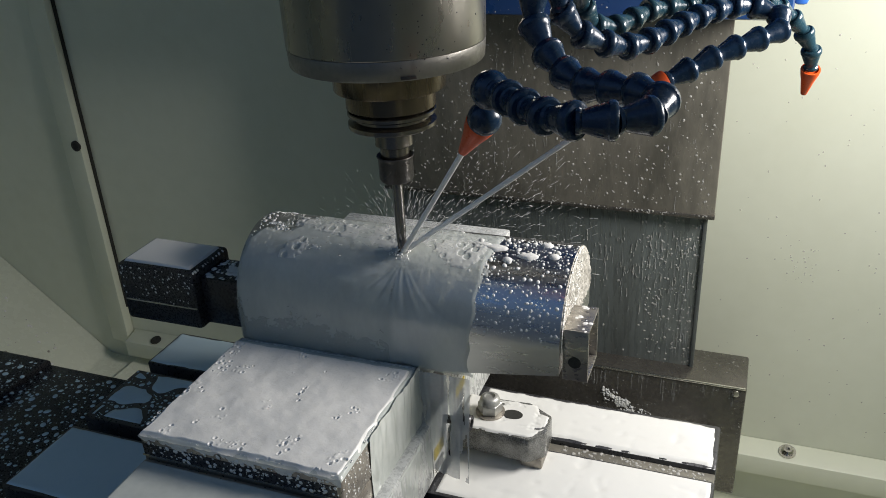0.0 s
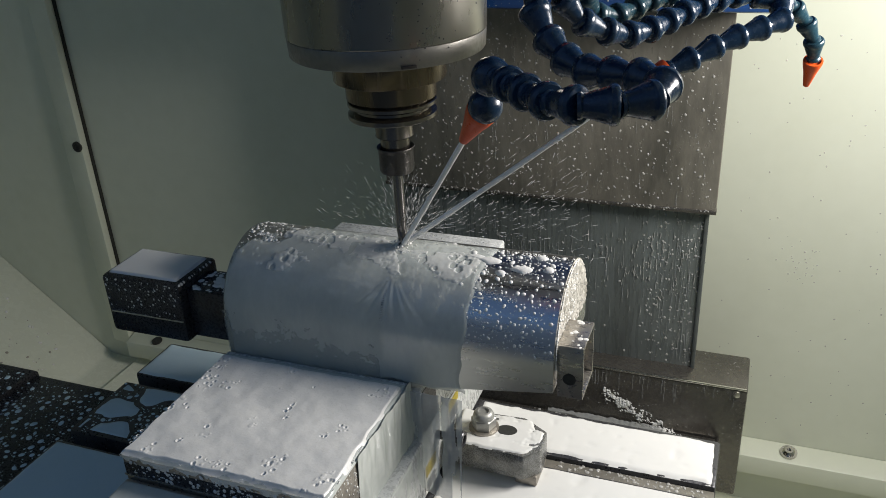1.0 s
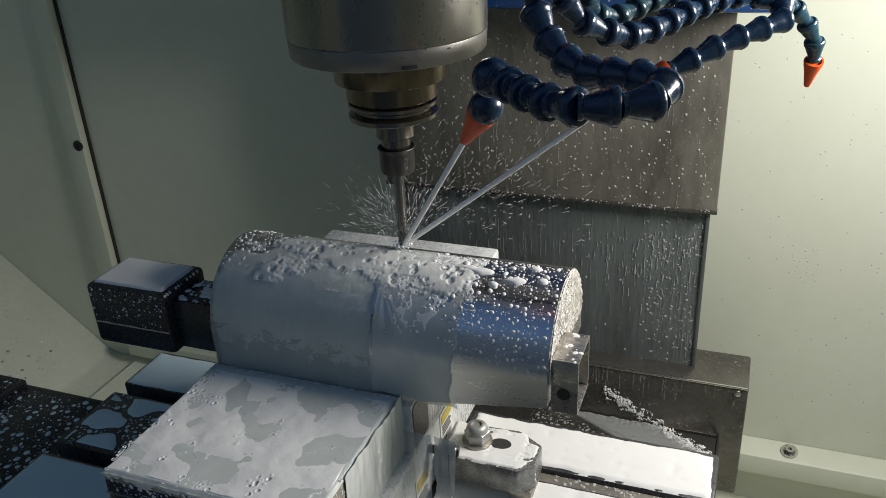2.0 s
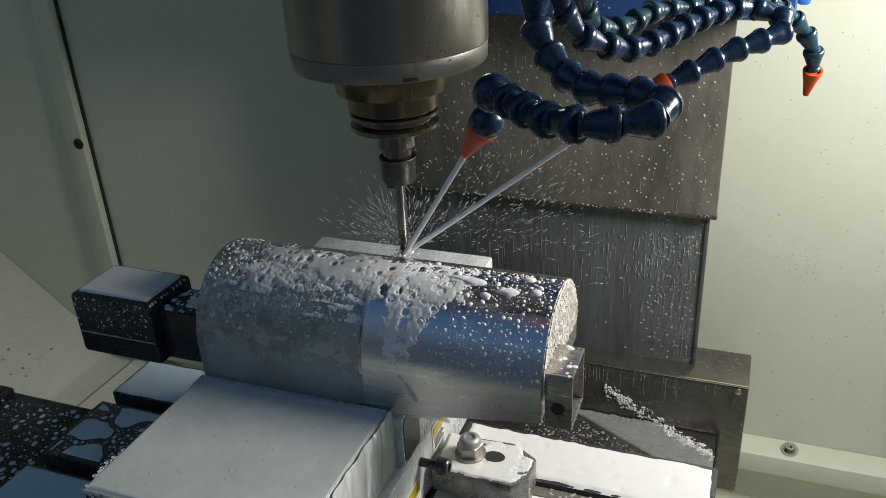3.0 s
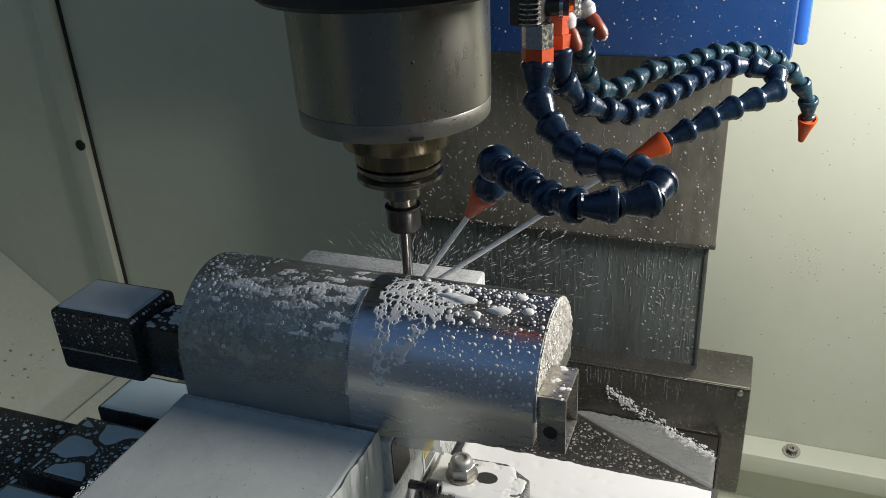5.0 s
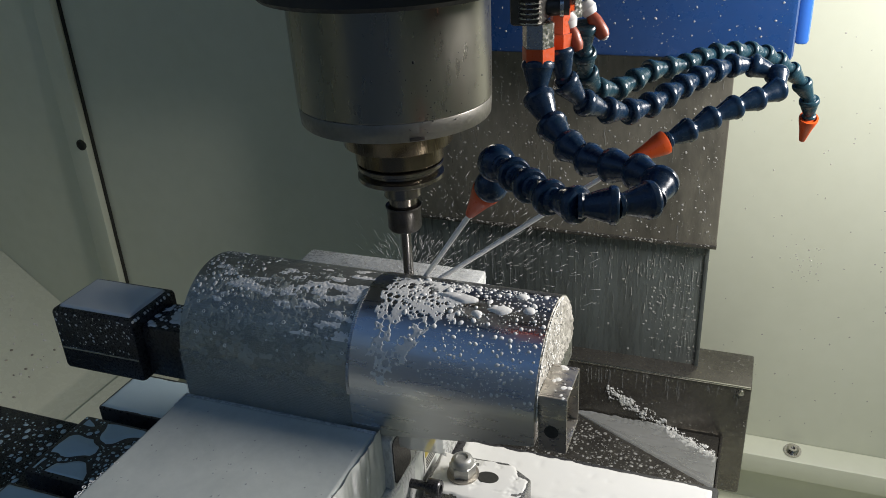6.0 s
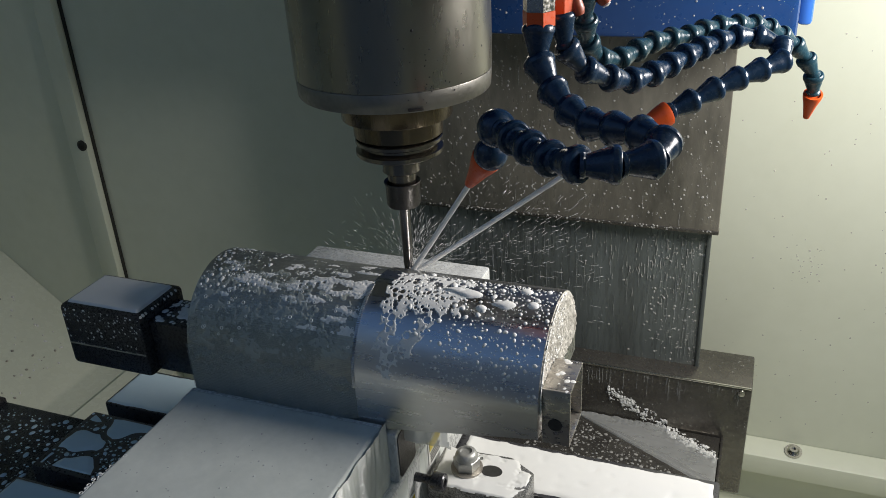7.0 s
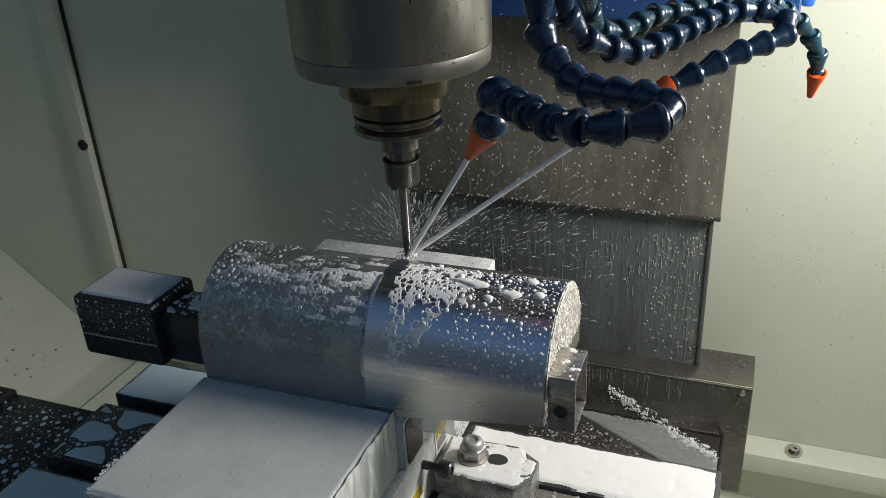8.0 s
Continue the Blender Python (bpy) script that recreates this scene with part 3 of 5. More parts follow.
def jet(a, b, r):
    a, b = Vector(a), Vector(b)
    bm = bmesh.new()
    rings = []
    n = 60
    m = along(a, b)
    for k in range(n + 1):
        t = k / n
        rr = r * (1 + 0.18 * t + 0.10 * noise.noise((t * 14, a.x * 50, 3)))
        rings.append((rr, t * (b - a).length))
    return lathe([(0, 0)] + rings + [(0, (b - a).length)], 16, m, bm)


TIP = (0.0010, -0.0020, 0.1625)
for a in ((0.0867, -0.0942, 0.2838), (0.1660, -0.0115, 0.2934)):
    ob = thing("coolant_jet", a, "thin milky coolant jet aimed at the end mill", "coolant jet", "coolant jets", HEAD)
    part("stream", jet(a, TIP, 0.0017), JET, ob)

# ---- table, on which the vise and the work ride ----
FX0, FX1 = -0.325, 0.247
table = thing("milling_table", (-0.04, -0.14, -0.06), "dark cast iron milling table with T slots under milky coolant", "milling table", moves=FEED)
part("slab", box(FX0, FX1, -0.310, 0.027, -0.075, -0.032, 0.003), TABLE, table)
for y0, y1 in ((-0.033, 0.027), (-0.128, -0.047), (-0.228, -0.142), (-0.310, -0.242)):
    part("land", box(FX0 + 0.0005, FX1 - 0.0005, y0, y1, -0.0318, 0.0, 0.0025), TABLE, table)
part("slot_filler", box(0.031, FX1 - 0.001, -0.0468, -0.0332, -0.0318, -0.0045, 0.0006), COVER, table, "dull steel strip filling the slot")
part("rib", box(FX0 + 0.01, FX1 - 0.01, -0.29, 0.01, -0.13, -0.0752, 0.004), TABLE, table)
left_cover = thing("table_way_cover", (-0.45, -0.1, -0.12), "black telescopic way cover beaded with coolant", "way cover", moves=FEED)
for k, (x0, x1, z) in enumerate(((-0.480, -0.327, -0.040), (-0.62, -0.4795, -0.034), (-0.80, -0.6195, -0.028))):
    part("cover_section", prism([(-0.30, z - 0.05), (-0.30, z - 0.004), (-0.296, z), (-0.022 + 0.0 * k, z), (-0.018, z - 0.004), (-0.018, z - 0.05)], x0, x1, "x", 0.0012), BLACK_STEEL, left_cover)

# ---- vise ----
vise = thing("machine_vise", (-0.06, -0.11, 0.001), "wet steel machine vise flooded with milky coolant", "vise", moves=FEED)
part("base", box(-0.136, 0.030, -0.325, 0.075, 0.0025, 0.060, 0.004), VISE_PAINT, vise, "wet cast vise base")
part("guide_rail", box(-0.130, 0.020, -0.315, -0.002, 0.0602, 0.0785, 0.002), VISE, vise)
front_jaw = part("front_jaw", prism([(-0.1375, -0.1304), (0.0205, -0.1304), (0.0205, -0.245), (0.0185, -0.247), (-0.1355, -0.247), (-0.1375, -0.245)], 0.0787, 0.1112, "z", 0.0018), VISE, vise, "movable steel jaw block")
part("front_jaw_skirt", prism([(-0.132, -0.121), (0.0165, -0.121), (0.0165, -0.240), (-0.132, -0.240)], 0.0605, 0.0786, "z", 0.001), BLACK_STEEL, vise)
part("jaw_plate", box(-0.1375, 0.0204, -0.1302, -0.1142, 0.061, 0.1122, 0.001), VISE_PAINT, front_jaw, "hardened jaw plate")
part("rear_jaw", box(-0.103, 0.0535, 0.0015, 0.034, 0.0605, 0.1665, 0.002), VISE_PAINT, vise, "tall fixed rear jaw")
# Dark plate on the rib puts the shaded gap under the bar into colour
sl = prism([(-0.098 + (0.010 if math.cos(a) > 0 else -0.010) + 0.004 * math.cos(a), 0.083 + (0.015 if math.sin(a) > 0 else -0.015) + 0.004 * math.sin(a)) for a in [2 * math.pi * (i + 0.5) / 20 for i in range(20)]], 0.0296, 0.0302, "x")
part("gap_shade_plate", sl, NUT_STEEL_AND_SHADE, vise, "dark rounded plate for the shade between the jaws")
part("body_rib", prism([(-0.1135, 0.0602), (-0.040, 0.0602), (-0.020, 0.100), (-0.080, 0.106), (-0.1135, 0.104)], 0.010, 0.0295, "x", 0.002), VISE_PAINT, vise)
part("jaw_step", box(-0.1355, 0.0175, -0.332, -0.2475, 0.0605, 0.0930, 0.002), VISE, vise, "lower front step of the jaw")
# Flat black band that darkens most of the jaw's front face
part("front_band", box(-0.1352, 0.0172, -0.2474, -0.2466, 0.0965, 0.1060, 0), BLACK_STEEL, front_jaw, "flat black band along the front face")
part("band_edge", box(-0.1365, 0.0195, -0.2480, -0.2474, 0.0955, 0.0968, 0), CHROME, front_jaw, "thin bright edge below the black band")
stop = thing("stop_screw", (0.04, -0.085, 0.03), "black socket cap screw in the side of the vise", "screw", moves=FEED)
part("shank", rod((0.0302, -0.088, 0.046), (0.046, -0.088, 0.046), 0.0035), BLACK_STEEL, stop)
part("cap", lathe([(0, 0), (0.0066, 0), (0.0070, 0.001), (0.0070, 0.009), (0.0062, 0.010), (0.0036, 0.010), (0.0036, 0.005), (0, 0.005)], 28, along((0.044, -0.088, 0.046), (0.06, -0.088, 0.046))), BLACK_STEEL, stop)
for y0, y1, z0, z1 in ((-0.062, -0.036, 0.034, 0.058), (-0.118, -0.092, 0.008, 0.036)):
    lab = thing("warning_label", (0.0303, (y0 + y1) / 2, z0), "small yellow and white warning label on the vise side", "label", "vise labels", FEED)
    part("backing", box(0.0302, 0.0307, y0, y1, z0, z1, 0), LABEL_WHITE, lab)
    part("panel", box(0.0308, 0.0311, y0 + 0.002, y1 - 0.002, z0 + (z1 - z0) * 0.55, z1 - 0.002, 0), YELLOW, lab)
    for k in range(4):
        zz = z0 + 0.002 + k * 0.0026
        part("text_bar", box(0.0308, 0.0311, y0 + 0.003, y1 - 0.003 - 0.003 * (k % 2), zz, zz + 0.0011, 0), LABEL_BLACK, lab)

# ---- work ----
CY, CZ, CR = -0.057, 0.1425, 0.0555
WX0, WX1, SPLIT = -0.1365, 0.1312, 0.001


def bar_section(x0, x1, r):
    bm = bmesh.new()
    loops = []
    for x in (x0, x1):
        zb = 0.1046 + 0.148 * x
        prof = [(CY - CR, zb)] + [(CY - r * math.cos(math.pi * i / 64), CZ + r * math.sin(math.pi * i / 64)) for i in range(65)] + [(CY + CR, zb)]
        loops.append([bm.verts.new((x, y, z)) for y, z in prof])
    a, b = loops
    n = len(a)
    for i in range(n):
        bm.faces.new((a[i], a[(i + 1) % n], b[(i + 1) % n], b[i]))
    bm.faces.new(a)
    bm.faces.new(b[::-1])
    return bm


work = thing("workpiece", (0, CY, 0.11), "half round aluminium bar being milled in the vise", "workpiece", moves=FEED)
milled = part("milled_section", bar_section(WX0, SPLIT, CR - 0.0006), ALU_MILLED, work, "frosted finely grooved milled aluminium")
bare = part("bare_section", bar_section(SPLIT + 0.0002, WX1, CR), ALU, work, "smooth bright drawn aluminium")


def sawn_face():
    """Rough half round face: coarse torn ridges that stand up to a millimetre proud, closed at the rim."""
    bm = bmesh.new()
    nr, na = 44, 90
    rings = []
    for i in range(nr + 1):
        f = i / nr
        ring = []
        for j in range(na + 1):
            a = math.pi * j / na
            y, z = CY - (CR - 0.0006) * f * math.cos(a), max(CZ + (CR - 0.0006) * f * math.sin(a), 0.1255)
            h = 0.0009 + 0.0016 * lump((0, y, z * 0.5), 0.0030, 3) + 0.0010 * lump((0, y, z * 0.7), 0.0014, 8)
            ring.append(bm.verts.new((WX1 + (max(0.0001, h) if i < nr else 0.0001), y, z)))
        rings.append(ring)
    for p, q in zip(rings, rings[1:]):
        for j in range(na):
            bm.faces.new((p[j], p[j + 1], q[j + 1], q[j]))
    bmesh.ops.remove_doubles(bm, verts=bm.verts, dist=0.00001)
    return bm


part("sawn_end", sawn_face(), ALU_SAWN, bare, "rough sawn end face")
for i in range(62):
    a = radians(-4 + i * 1.35)
    bm = box(-0.0011, 0.0009, -0.0004, 0.0004, -0.0004, 0.0007, 0)
    bmesh.ops.transform(bm, matrix=Matrix.Translation((SPLIT - 0.0004, CY - CR * math.cos(a), CZ + CR * math.sin(a))) @ Matrix.Rotation(a, 4, "X"), verts=bm.verts)
    part("burr", bm, ALU, milled)

tube = thing("square_tube", (0.14, -0.09, 0.118), "bright square steel tube with a drilled side beside the work", "square tube", moves=FEED)
T0, T1, U0, U1, TX0, TX1 = -0.1075, -0.0705, 0.1185, 0.1610, 0.1327, 0.1512
wall = part("side_wall", box(TX0, TX1, T0, T0 + 0.002, U0, U1, 0.0005), TUBE_STEEL, tube)
part("side_wall", box(TX0, TX1, T1 - 0.002, T1, U0, U1, 0.0005), TUBE_STEEL, tube)
part("top_wall", box(TX0, TX1, T0 + 0.0021, T1 - 0.0021, U1 - 0.002, U1, 0.0004), TUBE_STEEL, tube)
part("bottom_wall", box(TX0, TX1, T0 + 0.0021, T1 - 0.0021, U0, U0 + 0.002, 0.0004), TUBE_STEEL, tube)
# The tube wall is uncut; a dark disc paints the shade inside the hole
part("drilled_hole_shade", lathe([(0, 0), (0.0047, 0), (0.0047, 0.0006), (0, 0.0006)], 24, pose(0.1415, T0 + 0.0002, 0.1345, 90, 0, 0)), RUBBER_AND_HOLE_SHADE, wall, "flat dark disc for the shaded drilled hole")

block = thing("end_stop", (-0.2, -0.09, 0.11), "black square end block with a narrower neck beside the work", "end block", moves=FEED)
blk = part("head", box(-0.2565, -0.1785, -0.1105, -0.056, 0.1095, 0.1640, 0.0036), BLACK_STEEL, block)
part("neck", box(-0.1784, -0.1368, -0.1020, -0.064, 0.1125, 0.1560, 0.0015), BLACK_STEEL, block)
part("score_line", box(-0.253, -0.180, -0.1110, -0.1103, 0.1294, 0.1306, 0), ALU, blk, "bright scored line")

# ---- clamp on the table ----
clamp = thing("hold_down_clamp", (0.075, -0.05, 0.001), "worn steel hold down clamp with a hexagon nut on the table", "clamp", moves=FEED)
cbar = part("bar", prism([(0.034, -0.078), (0.100, -0.082), (0.1125, -0.070), (0.1115, -0.046), (0.090, -0.033), (0.034, -0.036)], 0.0105, 0.0350, "z", 0.0018), CLAMP_STEEL, clamp, "stepped steel clamp bar")
part("heel", box(0.092, 0.110, -0.076, -0.044, 0.0016, 0.0106, 0.001), VISE, clamp)
# Black disc on the uncut bar takes the place of the hole's shaded depth
part("slot_hole_shade", prism([(0.0795 + 0.0085 * math.cos(a), -0.0545 + 0.0062 * math.sin(a)) for a in [2 * math.pi * i / 28 for i in range(28)]], 0.0340, 0.0361, "z"), RUBBER_AND_HOLE_SHADE, cbar, "flat dark disc for the shaded slotted hole")
part("washer", lathe([(0.004, 0.0352), (0.0125, 0.0352), (0.0125, 0.0375), (0.004, 0.0375)], 32, pose(0.060, -0.0565, 0)), VISE, clamp)
nut = part("nut", lathe([(0.0035, 0.0376), (0.0098, 0.0376), (0.0104, 0.0385), (0.0104, 0.0462), (0.0092, 0.0470), (0.0035, 0.0470)], 6, pose(0.060, -0.0565, 0, 0, 0, 12)), NUT_BRIGHT, clamp, "wet bright hexagon nut")
part("nut_dome", lathe([(0.0090, 0.0466), (0.0088, 0.0490), (0.0078, 0.0515), (0.0060, 0.0528), (0.0046, 0.0530), (0.0040, 0.0515), (0, 0.0512)], 32, pose(0.060, -0.0565, 0)), NUT_BRIGHT, nut, "domed top of the nut")
part("stud", lathe([(0, 0.003), (0.0040, 0.003), (0.0038, 0.0505), (0, 0.0510)], 24, pose(0.060, -0.0565, 0)), VISE, clamp)

# ---- coolant ----


def flat_at(x0, x1, y0, y1, z):
    return lambda u, v: ((x0 + (x1 - x0) * u, y0 + (y1 - y0) * v, z), (0, 0, 1))


def pool(name, x0, x1, y0, y1, z, thick, rag, label, mat=MILK, moves=FEED, cell=0.002, seed=0.0, rim=0.010, dents=0.0):
    w, d = x1 - x0, y1 - y0

    def height(u, v, p):
        e = edge_fall(u, v, min(0.45, rim / w), min(0.45, rim / d)) + rag * lump(p, 0.018, seed) + 0.4 * rag * lump(p, 0.006, seed)
        return thick * (min(1.0, e * 2.2) if e < 0.45 else 1.0) + (0.00015 * lump(p, 0.03, seed) - dents * max(0, lump(p, 0.009, seed + 3) - 0.25) if e > 0.45 else 0)
    return relief(name, max(8, int(w / cell)), max(8, int(d / cell)), flat_at(x0, x1, y0, y1, z), height, mat, ((x0 + x1) / 2, (y0 + y1) / 2, z), label, "coolant pool", moves)


pool("coolant_pool", 0.031, 0.2465, -0.0340, 0.0268, 0.0, 0.0014, 0.55, "milky coolant standing on the table", rim=0.008, seed=1, dents=0.0012)
pool("coolant_pool", 0.031, 0.2465, -0.1275, -0.0472, 0.0, 0.0012, 0.3, "milky coolant standing on the table", rim=0.005, seed=2, dents=0.0014)
pool("coolant_pool", -0.3245, -0.151, -0.0335, 0.0265, 0.0, 0.0012, 0.35, "milky coolant standing on the table", mat=DAYLIT_MILK, rim=0.006, seed=3)
pool("coolant_pool", -0.3245, -0.151, -0.2275, -0.1425, 0.0, 0.0012, 0.25, "milky coolant standing on the table", mat=DAYLIT_MILK, rim=0.006, seed=4)
pool("coolant_pool", -0.1357, 0.0177, -0.3318, -0.2490, 0.0930, 0.0016, 0.15, "milky coolant standing on the jaw step", JAW_MILK, seed=6, rim=0.004, cell=0.0015)
pool("coolant_pool", -0.1385, 0.0224, -0.2478, -0.1155, 0.1110, 0.0022, 0.10, "smooth milky coolant on the vise jaw", JAW_MILK, seed=7, cell=0.0012, rim=0.004)


def clamp_height(u, v, p):
    e = min(edge_fall(u, v, 0.05, 0.08) * 0.004, (0.181 - p.x + p.y) * 0.6, (-0.0465 + (0.1115 - p.x) * 0.605 - p.y) * 0.6)
    return min(0.0009, e * 0.5 - 0.0005 + 0.0020 * lump(p, 0.012, 4) + 0.0008 * lump(p, 0.003, 8) - 0.05 * max(0, p.x - 0.092))


relief("clamp_pool", 80, 50, flat_at(0.0345, 0.1125, -0.0815, -0.0335, 0.0350), clamp_height, MILK, (0.07, -0.055, 0.035), "milky coolant film on the clamp", "coolant pool", FEED)
pool("coolant_pool", -0.2540, -0.1815, -0.1075, -0.0590, 0.1639, 0.0022, 0.08, "milky coolant on the black end block", seed=8, cell=0.0012, rim=0.005)


# ragged islands of coolant on the dark land between
def island(p):
    """Rounded cells of coolant parted by dark channels; every second cell is dry but for drops."""
    q = Vector(p) + Vector((0.006 * lump(p, 0.02, 4), 0.006 * lump(p, 0.02, 7), 0))
    d, sites = noise.voronoi((q.x / 0.046, q.y / 0.040, 0.83))
    wet = math.sin(sites[0].x * 12.9 + sites[0].y * 78.2) * 43758.5 % 1
    return (d[1] - d[0]) - (0.10 + 0.16 * wet) if wet < 0.75 else -0.4


def island_height(u, v, p):
    return min(0.0013, 0.008 * island(p)) if edge_fall(u, v, 0.06, 0.10) > 0 else -1


relief("coolant_islands", 200, 100, flat_at(-0.324, -0.152, -0.127, -0.048, 0.0), island_height, DAYLIT_MILK, (-0.24, -0.09, 0), "islands of milky coolant on the dark table", "coolant", FEED)


# foam with burst bubbles over the jaw, which settles into the pool
def froth_height(u, v, p):
    e = edge_fall(u, v, 0.04, 0.05)
    h = 0.0031 + 0.0010 * lump(p, 0.022, 2) + 0.0003 * lump(p, 0.009, 3) + 0.00008 * lump(p, 0.0045, 13)
    cluster = lump(p, 0.020, 5) + 0.35 * lump(p, 0.007, 15) + 0.25 * max(0, 1 - 4 * min(u, v))
    if cluster > 0.40:
        d = noise.voronoi(p / 0.0050)[0][0]
        h += 0.0003 if 0.34 < d < 0.48 else (-0.0012 * min(1, (0.34 - d) * 6) if d < 0.34 else 0)
    return min(h, 0.0040 * (e + 0.5 + 0.5 * lump(p, 0.012, 8)))


FROTH = relief("jaw_froth", 300, 240, flat_at(-0.139, 0.0212, -0.2475, -0.1200, 0.1118), froth_height, FOAM, (-0.06, -0.18, 0.1118), "white froth with burst bubbles over the vise jaw", "foam")


# lip of froth that hangs over the front edge of the jaw
def lip_height(u, v, p):
    reach = 0.35 + 0.45 * lump((p.x, 0, 0), 0.016, 3) + 0.25 * lump((p.x, 0, 0), 0.005, 7)
    return min(0.0015, 0.003 * (reach - (1 - v)) + 0.0004 * lump(p, 0.003, 5), 0.2 * (0.0205 - p.x))


relief("froth_lip", 150, 30, lambda u, v: ((-0.137 + 0.158 * u, -0.2474, 0.1015 + 0.0115 * v), (0, -1, 0)), lip_height, FOAM, (-0.06, -0.2474, 0.107), "lip of froth hanging over the jaw's front edge", "foam", FEED)


def on_bar(u, v, r, x0, x1, a0, a1):
    """A point of the bar's skin; below nought degrees it runs down the flat front."""
    x, a = x0 + (x1 - x0) * u, radians(a0 + (a1 - a0) * v)
    if a < 0:
        return Vector((x, CY - r, CZ + CR * a)), Vector((0, -1, 0))
    n = Vector((0, -math.cos(a), math.sin(a)))
    return Vector((x, CY, CZ)) + n * r, n


# thick sheet of coolant over the bar, which drains away; drawn out in streaks from under the cutter
def sheet_height(u, v, p):
    e = edge_fall(u, v, 0.05, 0.08)
    q = Vector((p.x, p.y * 0.3, p.z * 0.3))
    rag = 0.55 * lump(q, 0.016, 3) + 0.3 * lump(p, 0.006, 5)
    fan = math.atan2(p.x - 0.004, 0.19 - p.z)
    t = 0.0013 + 0.0005 * lump(q, 0.035, 9) + 0.00010 * lump(q, 0.006, 2) + (0.0005 * lump((fan * 0.02, 0, 0), 0.003, 6) if abs(fan) < 0.9 and p.x > -0.03 else 0)
    if p.x < -0.085 and v > 0.66:
        rag -= (v - 0.66) * 16 * min(1, (-0.085 - p.x) * 45)
    right = 0.074 - 0.012 * (1 - v) + 0.006 * lump((0, p.y, p.z), 0.02, 4)
    return min(t, 0.003 * (e + 0.6 + rag), (right - p.x) * 0.4)


SHEET = relief("coolant_sheet", 190, 150, lambda u, v: on_bar(u, v, CR - 0.0004, -0.1365, 0.080, -36, 108), sheet_height, FILM, (0, CY, CZ),
               "foaming milky coolant sheet running down the work", "coolant")


def bubble(p, size):
    """How far p lies outside the round hole of its cell, in cells (below nought: inside)."""
    d, sites = noise.voronoi(Vector(p) / size)
    w = math.sin(sites[0].x * 12.9 + sites[0].y * 78.2 + sites[0].z * 37.7) * 43758.5 % 1
    return d[0] - (0.12 + 0.30 * w), w


# opaque foam heaped along the top and a tongue of it on the bare end; both thin out later
def heap_height(u, v, p):
    e = edge_fall(u, v, 0.14, 0.62)
    q = Vector((p.x * 0.5, p.y, p.z))
    rag = 1.5 * lump(q, 0.016, 13) + 0.8 * lump(q, 0.0055, 5) + 0.4 * lump(p, 0.0022, 6)
    h = 0.0019 + 0.0006 * lump(q, 0.012, 19) + 0.00015 * lump(p, 0.005, 21)
    hole, w = bubble(p, 0.0050)
    return min(h, 0.0015 * (e + 1.1 + rag), 0.006 * hole + (0.0003 if w > 0.75 else 0.003))


HEAP = relief("foam_heap", 200, 70, lambda u, v: on_bar(u, v, CR - 0.0004, -0.102, 0.076, 46, 106), heap_height, HEAP_FOAM, (0, CY, CZ), "opaque white foam heaped along the top of the work", "foam")


def tongue_height(u, v, p):
    right = 0.068 - 0.034 * (1 - v) + 0.005 * lump(p, 0.009, 4) + 0.002 * lump(p, 0.003, 4)
    left = 0.008 + 0.010 * (1 - v) + 0.004 * lump(p, 0.010, 8)
    hole, w = bubble(p, 0.0052)
    h = min(0.0013 + 0.0004 * lump(p, 0.010, 3) + 0.0003 * lump(p, 0.003, 6), 0.006 * hole + (0.0001 if w > 0.45 else 0.003))
    return min(h, (right - p.x) * 0.5, (p.x - left) * 0.5, 0.0016 * (v / 0.08 - 0.5 + lump(p, 0.006, 2)))


TONGUE = relief("foam_tongue", 90, 110, lambda u, v: on_bar(u, v, CR - 0.0004, 0.004, 0.076, 8, 84), tongue_height, FOAM, (0, CY, CZ), "ragged tongue of white foam on the bare aluminium", "foam")


# lacy foam that stays on the bar: streaked patches on the milled end, a net with round holes on the bare end
def mottle_height(u, v, p):
    a = 2 + 102 * v
    n = 0.55 * lump((p.x * 0.7, p.y, p.z), 0.013, 1) + 0.75 * lump(p, 0.0048, 4) + 0.50 * lump(p, 0.0021, 9)
    keep = -0.04 - 0.20 * max(0, a - 62) / 20 - 0.25 * max(0, 22 - a) / 20 - 0.22 * max(0, p.x + 0.055) / 0.055
    return min(0.00028, 0.0011 * (n + keep))


relief("foam_mottles", 560, 330, lambda u, v: on_bar(u, v, CR - 0.0006, -0.136, 0.0004, 2, 104), mottle_height, SOFT_FOAM, (0, CY, CZ), "mottled thin foam on the milled aluminium", "foam", FEED)


def patch_height(u, v, p):
    a = 34 + 72 * v
    q = Vector((p.x * 0.36, p.y, p.z))
    n = 0.85 * lump(q, 0.0072, 1) + 0.45 * lump(q, 0.0032, 4) + 0.22 * lump(p, 0.0018, 9)
    keep = -0.40 + 0.46 * math.exp(-((a - 73) / 14) ** 2) - 0.6 * max(0, -0.108 - p.x) / 0.02 + 0.22 * max(0, p.x + 0.04) / 0.04
    hole, w = bubble(p, 0.0042)
    return min(0.00045, 0.0011 * (n + keep), 0.0020 * (hole + (0.03 if w > 0.5 else 0.4)))


relief("foam_patches", 560, 260, lambda u, v: on_bar(u, v, CR - 0.0006, -0.136, 0.0008, 34, 106), patch_height, FOAM, (0, CY, CZ), "streaked patches of white foam on the milled aluminium", "foam", FEED)


